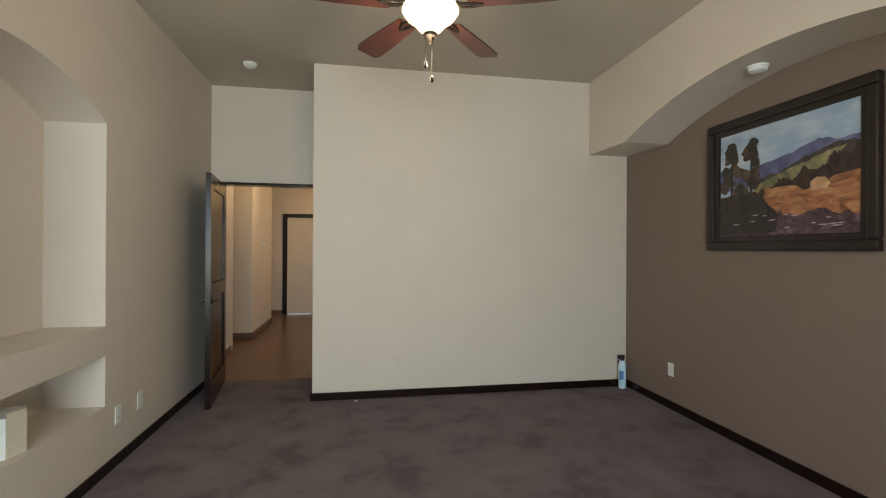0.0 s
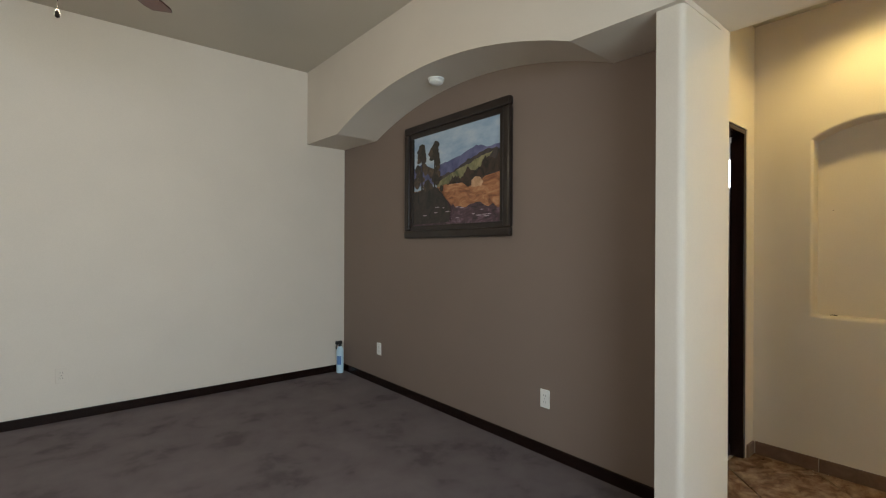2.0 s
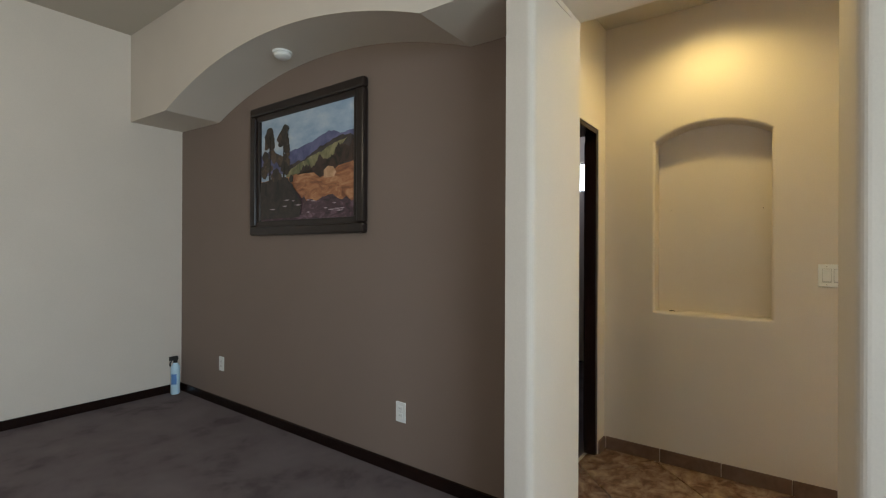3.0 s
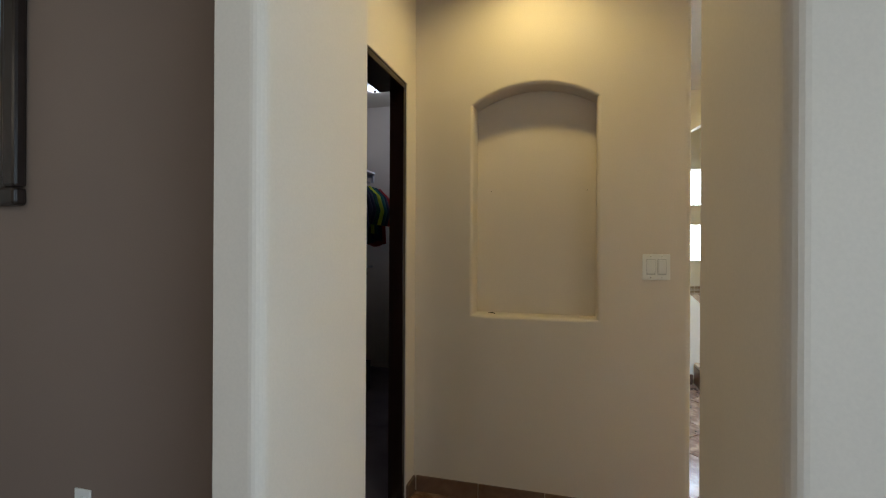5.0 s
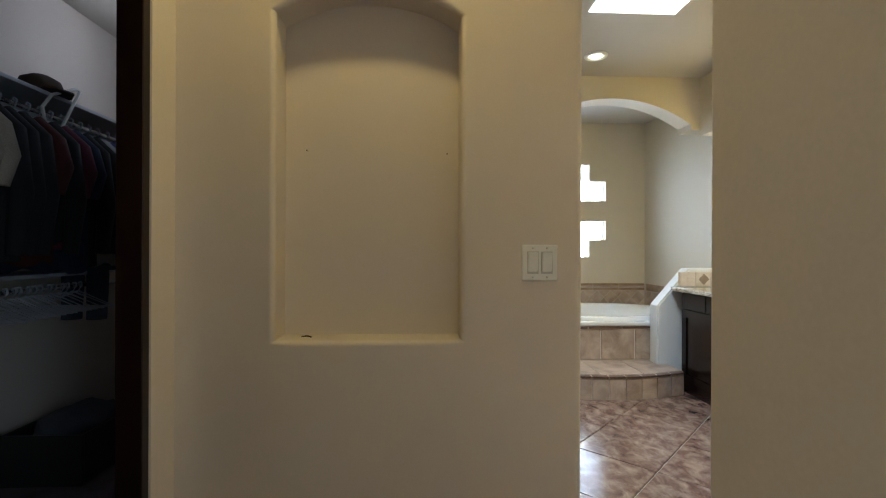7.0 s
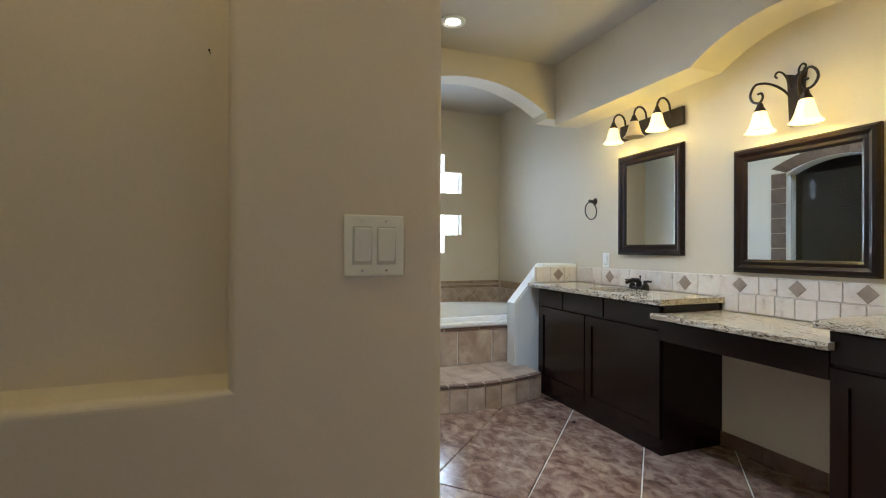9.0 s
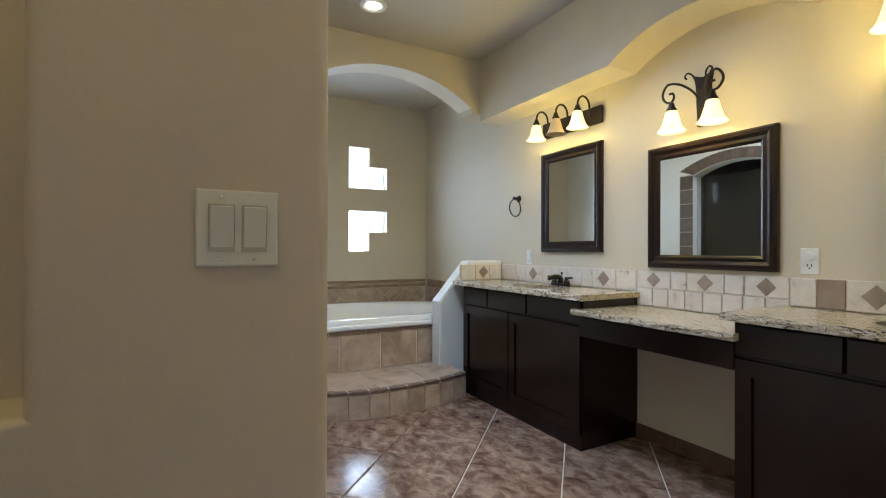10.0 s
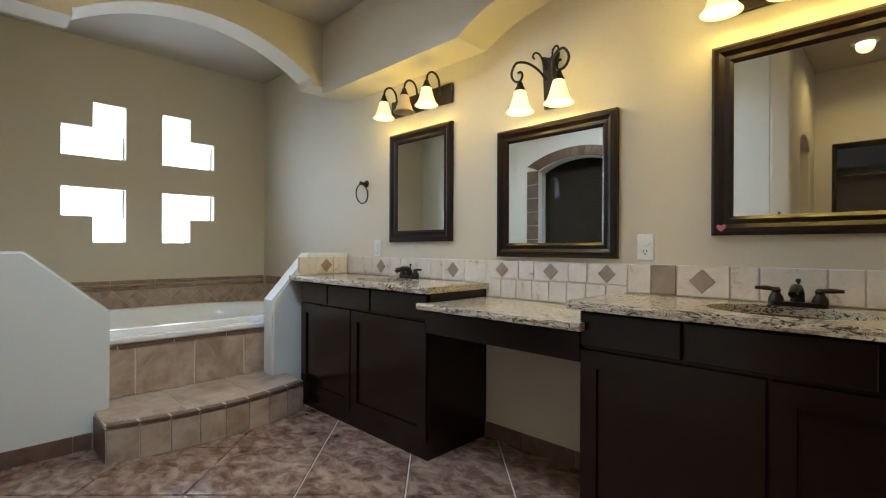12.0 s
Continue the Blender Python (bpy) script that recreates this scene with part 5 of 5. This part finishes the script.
# windows: glass and frames in the stepped openings
for k, (cells) in enumerate((((1, 2), (2, 2), (2, 1)), ((4, 2), (5, 2), (4, 1)), ((1, 4), (2, 4), (2, 5)), ((4, 4), (5, 4), (4, 5)))):
    w = tagged(new("window_" + str(k + 1)), "stepped fixed window pane with bright daylight behind", "window", kind="structure")
    for i, j in cells:
        part("pane", boxes(((WINX + 0.09, ys[i] + 0.002, zs[j] + 0.002), (WINX + 0.096, ys[i + 1] - 0.002, zs[j + 1] - 0.002))), GLASS, w).visible_shadow = False
    i0, i1 = min(c[0] for c in cells), max(c[0] for c in cells) + 1
    part("window_frame", boxes(((WINX + 0.08, ys[i0], zs[2] - 0.012 if k < 2 else zs[4]), (WINX + 0.088, ys[i0] + 0.012, zs[3] if k < 2 else zs[4] + 0.2)), ((WINX + 0.08, ys[i1] - 0.012, zs[2] if k < 2 else zs[4]), (WINX + 0.088, ys[i1], zs[3] if k < 2 else zs[5]))), PLASTIC, w)
w = tagged(new("window_bedroom"), "wide white-framed bedroom window", "window", kind="structure")
part("window_frame", boxes(((-1.1, -2.58, 0.6), (-1.05, -2.53, 2.3)), ((1.25, -2.58, 0.6), (1.3, -2.53, 2.3)), ((-1.05, -2.58, 0.6), (1.25, -2.53, 0.65)), ((-1.05, -2.58, 2.25), (1.25, -2.53, 2.3)), ((0.07, -2.58, 0.65), (0.13, -2.53, 2.25))), PLASTIC, w)
structure("window_skylight", boxes(((4.96, -1.52, HALL_Z + 0.301), (5.59, -1.5, HALL_Z + 0.34)), ((4.96, -0.93, HALL_Z + 0.301), (5.59, -0.91, HALL_Z + 0.34)), ((4.96, -1.5, HALL_Z + 0.301), (4.98, -0.93, HALL_Z + 0.34)), ((5.57, -1.5, HALL_Z + 0.301), (5.59, -0.93, HALL_Z + 0.34))), PLASTIC, "white skylight curb", "skylight")


def recessed(name, x, y):
    e = empty(name, "recessed ceiling downlight with a white trim ring", "ceiling lamp", "recessed lamps")
    smooth(part("trim_ring", lathe([(0.062, -0.001), (0.09, -0.001), (0.088, -0.010), (0.066, -0.014), (0.062, -0.006)], (x, y, HALL_Z), 32), PLASTIC, e))
    smooth(part("lens", lathe([(0.0, -0.012), (0.03, -0.012), (0.061, -0.004)], (x, y, HALL_Z), 28), LENS, e))


recessed("downlight", 6.225, -1.233)
recessed("downlight", 3.75, 0.30)

# shower arch tiles, seen in the mirrors
sh = structure("trim_shower_arch", boxes(((5.33, NORTH - 0.004, 0), (5.46, NORTH - 0.001, 1.93)), ((6.34, NORTH - 0.004, 0), (6.47, NORTH - 0.001, 1.93))), GROUT, "brown brick-shaped tiles round the shower arch", "tile trim")
for s in (0, 1):
    for i in range(13):
        x0 = 5.325 if s == 0 else 6.333
        tile_poly(sh, "brick", rect(x0, 0.004 + i * 0.148, x0 + 0.142, 0.146 + i * 0.148), "y", NORTH - 0.001, NORTH - 0.009, SHOWERRIM)
pa, pb = arc(5.47, 1.925, 6.33, 0.10, 15), arc(5.325, 1.98, 6.475, 0.145, 15)
for i in range(15):
    tile_poly(sh, "brick", [pa[i], pa[i + 1], pb[i + 1], pb[i]], "y", NORTH - 0.001, NORTH - 0.009, SHOWERRIM, 0.005)
tagged(part("shower_door", boxes(((5.48, NORTH + 0.05, 0.02), (6.32, NORTH + 0.058, 1.90))), GLASS), "clear glass shower door", "shower door")
bpy.data.objects["shower_door"].visible_shadow = False
# small glowing slab as the bright slit in the shower; no opening behind it
part("shower_bright_slit", boxes(((6.888, 0.57, 1.78), (6.898, 0.64, 2.0))), DAY, bpy.data.objects["wall_shower"])


def hook(x, z, knob):
    e = empty("robe_hook", "dark bronze hook on the pale bathroom wall", "hook", "wall hooks")
    part("mount", boxes(((x - 0.012, NORTH - 0.012, z - 0.025), (x + 0.012, NORTH, z + 0.025)), bevel=0.003), BRONZE, e)
    if knob:
        smooth(part("knob", tube([(x, NORTH - 0.01, z), (x, NORTH - 0.02, z), (x, NORTH - 0.026, z), (x, NORTH - 0.046, z), (x, NORTH - 0.05, z)], [0.010, 0.010, 0.018, 0.019, 0.012], 12), BRONZE, e))
    else:
        smooth(part("prong", tube([(x, NORTH - 0.008, z), (x, NORTH - 0.03, z - 0.01), (x, NORTH - 0.07, z - 0.012), (x, NORTH - 0.085, z - 0.012)], [0.018, 0.009, 0.007, 0.011], 10), BRONZE, e))


hook(5.15, 1.593, False)
hook(5.15, 0.89, True)

# tile baseboards
bb = structure("baseboard_vestibule", boxes(((NICHE - 0.004, NORTH - 0.01, -0.01), (NICHE - 0.0005, CLOS, 0.078))), GROUT, "brown tile baseboard below the niche", "baseboard")
y = CLOS - 0.014
while y > NORTH:
    y2 = max(y - 0.325, NORTH)
    tile_poly(bb, "tile", rect(y2 + 0.002, 0.0, y - 0.002, 0.08), "x", NICHE - 0.004, NICHE - 0.013, BASETILE)
    y = y2
tile_poly(bb, "tile", rect(4.004, 0.0, NICHE - 0.014, 0.08), "y", CLOS - 0.0005, CLOS - 0.012, BASETILE)
bb = structure("baseboard_vanity", boxes(((4.424, VAN + 0.0005, -0.01), (5.289, VAN + 0.004, 0.078))), GROUT, "brown tile baseboard under the makeup counter", "baseboard")
for a, b in ((4.424, 4.70), (4.70, 5.01), (5.01, 5.289)):
    tile_poly(bb, "tile", rect(a + 0.002, 0, b - 0.002, 0.085), "y", VAN + 0.004, VAN + 0.013, BASETILE)
bb = structure("baseboard_half_wall", boxes(((HX0 - 0.004, -1.0, -0.01), (HX0 - 0.0005, NORTH - 0.001, 0.078))), GROUT, "brown tile baseboard of the half wall", "baseboard")
for a, b in ((-0.96, -0.88), (-0.88, -0.56), (-0.56, NORTH - 0.002)):
    tile_poly(bb, "tile", rect(a + 0.002, 0, b - 0.002, 0.085), "x", HX0 - 0.004, HX0 - 0.013, BASETILE)

# diagonal floor tiles
fl = bpy.data.objects["floor_bath"]
S = 0.685
for i in range(-8, 9):
    for j in range(-8, 9):
        s0, d0 = 3.957 + i * S, 6.945 + j * S
        pts = []
        for ds, dd in ((0, 0), (1, 0), (1, 1), (0, 1)):
            q = 0.0055
            ss, dv = s0 + (q if ds == 0 else S - q), d0 + (q if dd == 0 else S - q)
            pts.append(((ss + dv) / 2, (ss - dv) / 2))
        for x0, y0, x1, y1 in ((3.17, VAN + 0.005, 6.67, CLOS + 0.06), (2.96, GAPS + 0.01, 3.17, 0.73)):
            c = clip(pts, x0, y0, x1, y1)
            if len(c) < 3 or (x0 == 3.17 and min(p[0] for p in c) > 4.2 and min(p[1] for p in c) > NORTH):
                continue
            tile_poly(fl, "tile", c, "z", -0.012, 0.0, FLOORTILE, 0.003)

# nails and a scrap left in the niche
for y, z in ((0.055, 1.54), (0.53, 1.545)):
    bm = lathe([(0.0022, 0), (0.0022, 0.0015), (0.001, 0.0025), (0.001, 0.02), (0, 0.02)], (0, 0, 0), 8)
    bmesh.ops.transform(bm, matrix=pose(NICHE + 0.101, y, z, 0, 90), verts=bm.verts)
    tagged(part("nail", bm, BRONZE), "small dark nail stuck in the niche wall", "nail", "niche nails")
tagged(part("twig", tube([(NICHE + 0.05, 0.50, 0.9235), (NICHE + 0.056, 0.515, 0.926), (NICHE + 0.058, 0.535, 0.9235)], [0.0025, 0.003, 0.0015], 6), BRONZE), "tiny dark twig lying on the niche sill", "twig")

# latch plates on the end of the niche wall
e = empty("strike_plate", "painted strike plate with dark latch bolts on the wall end", "strike plate")
part("plate", boxes(((4.185, NORTH - 0.0125, 1.10), (4.212, NORTH - 0.0098, 1.205)), bevel=0.001), PLASTIC, e)
for z in (1.055, 1.335):
    part("latch", boxes(((4.195, NORTH - 0.015, z), (4.212, NORTH - 0.0098, z + 0.034)), bevel=0.0015), BLACK, e)
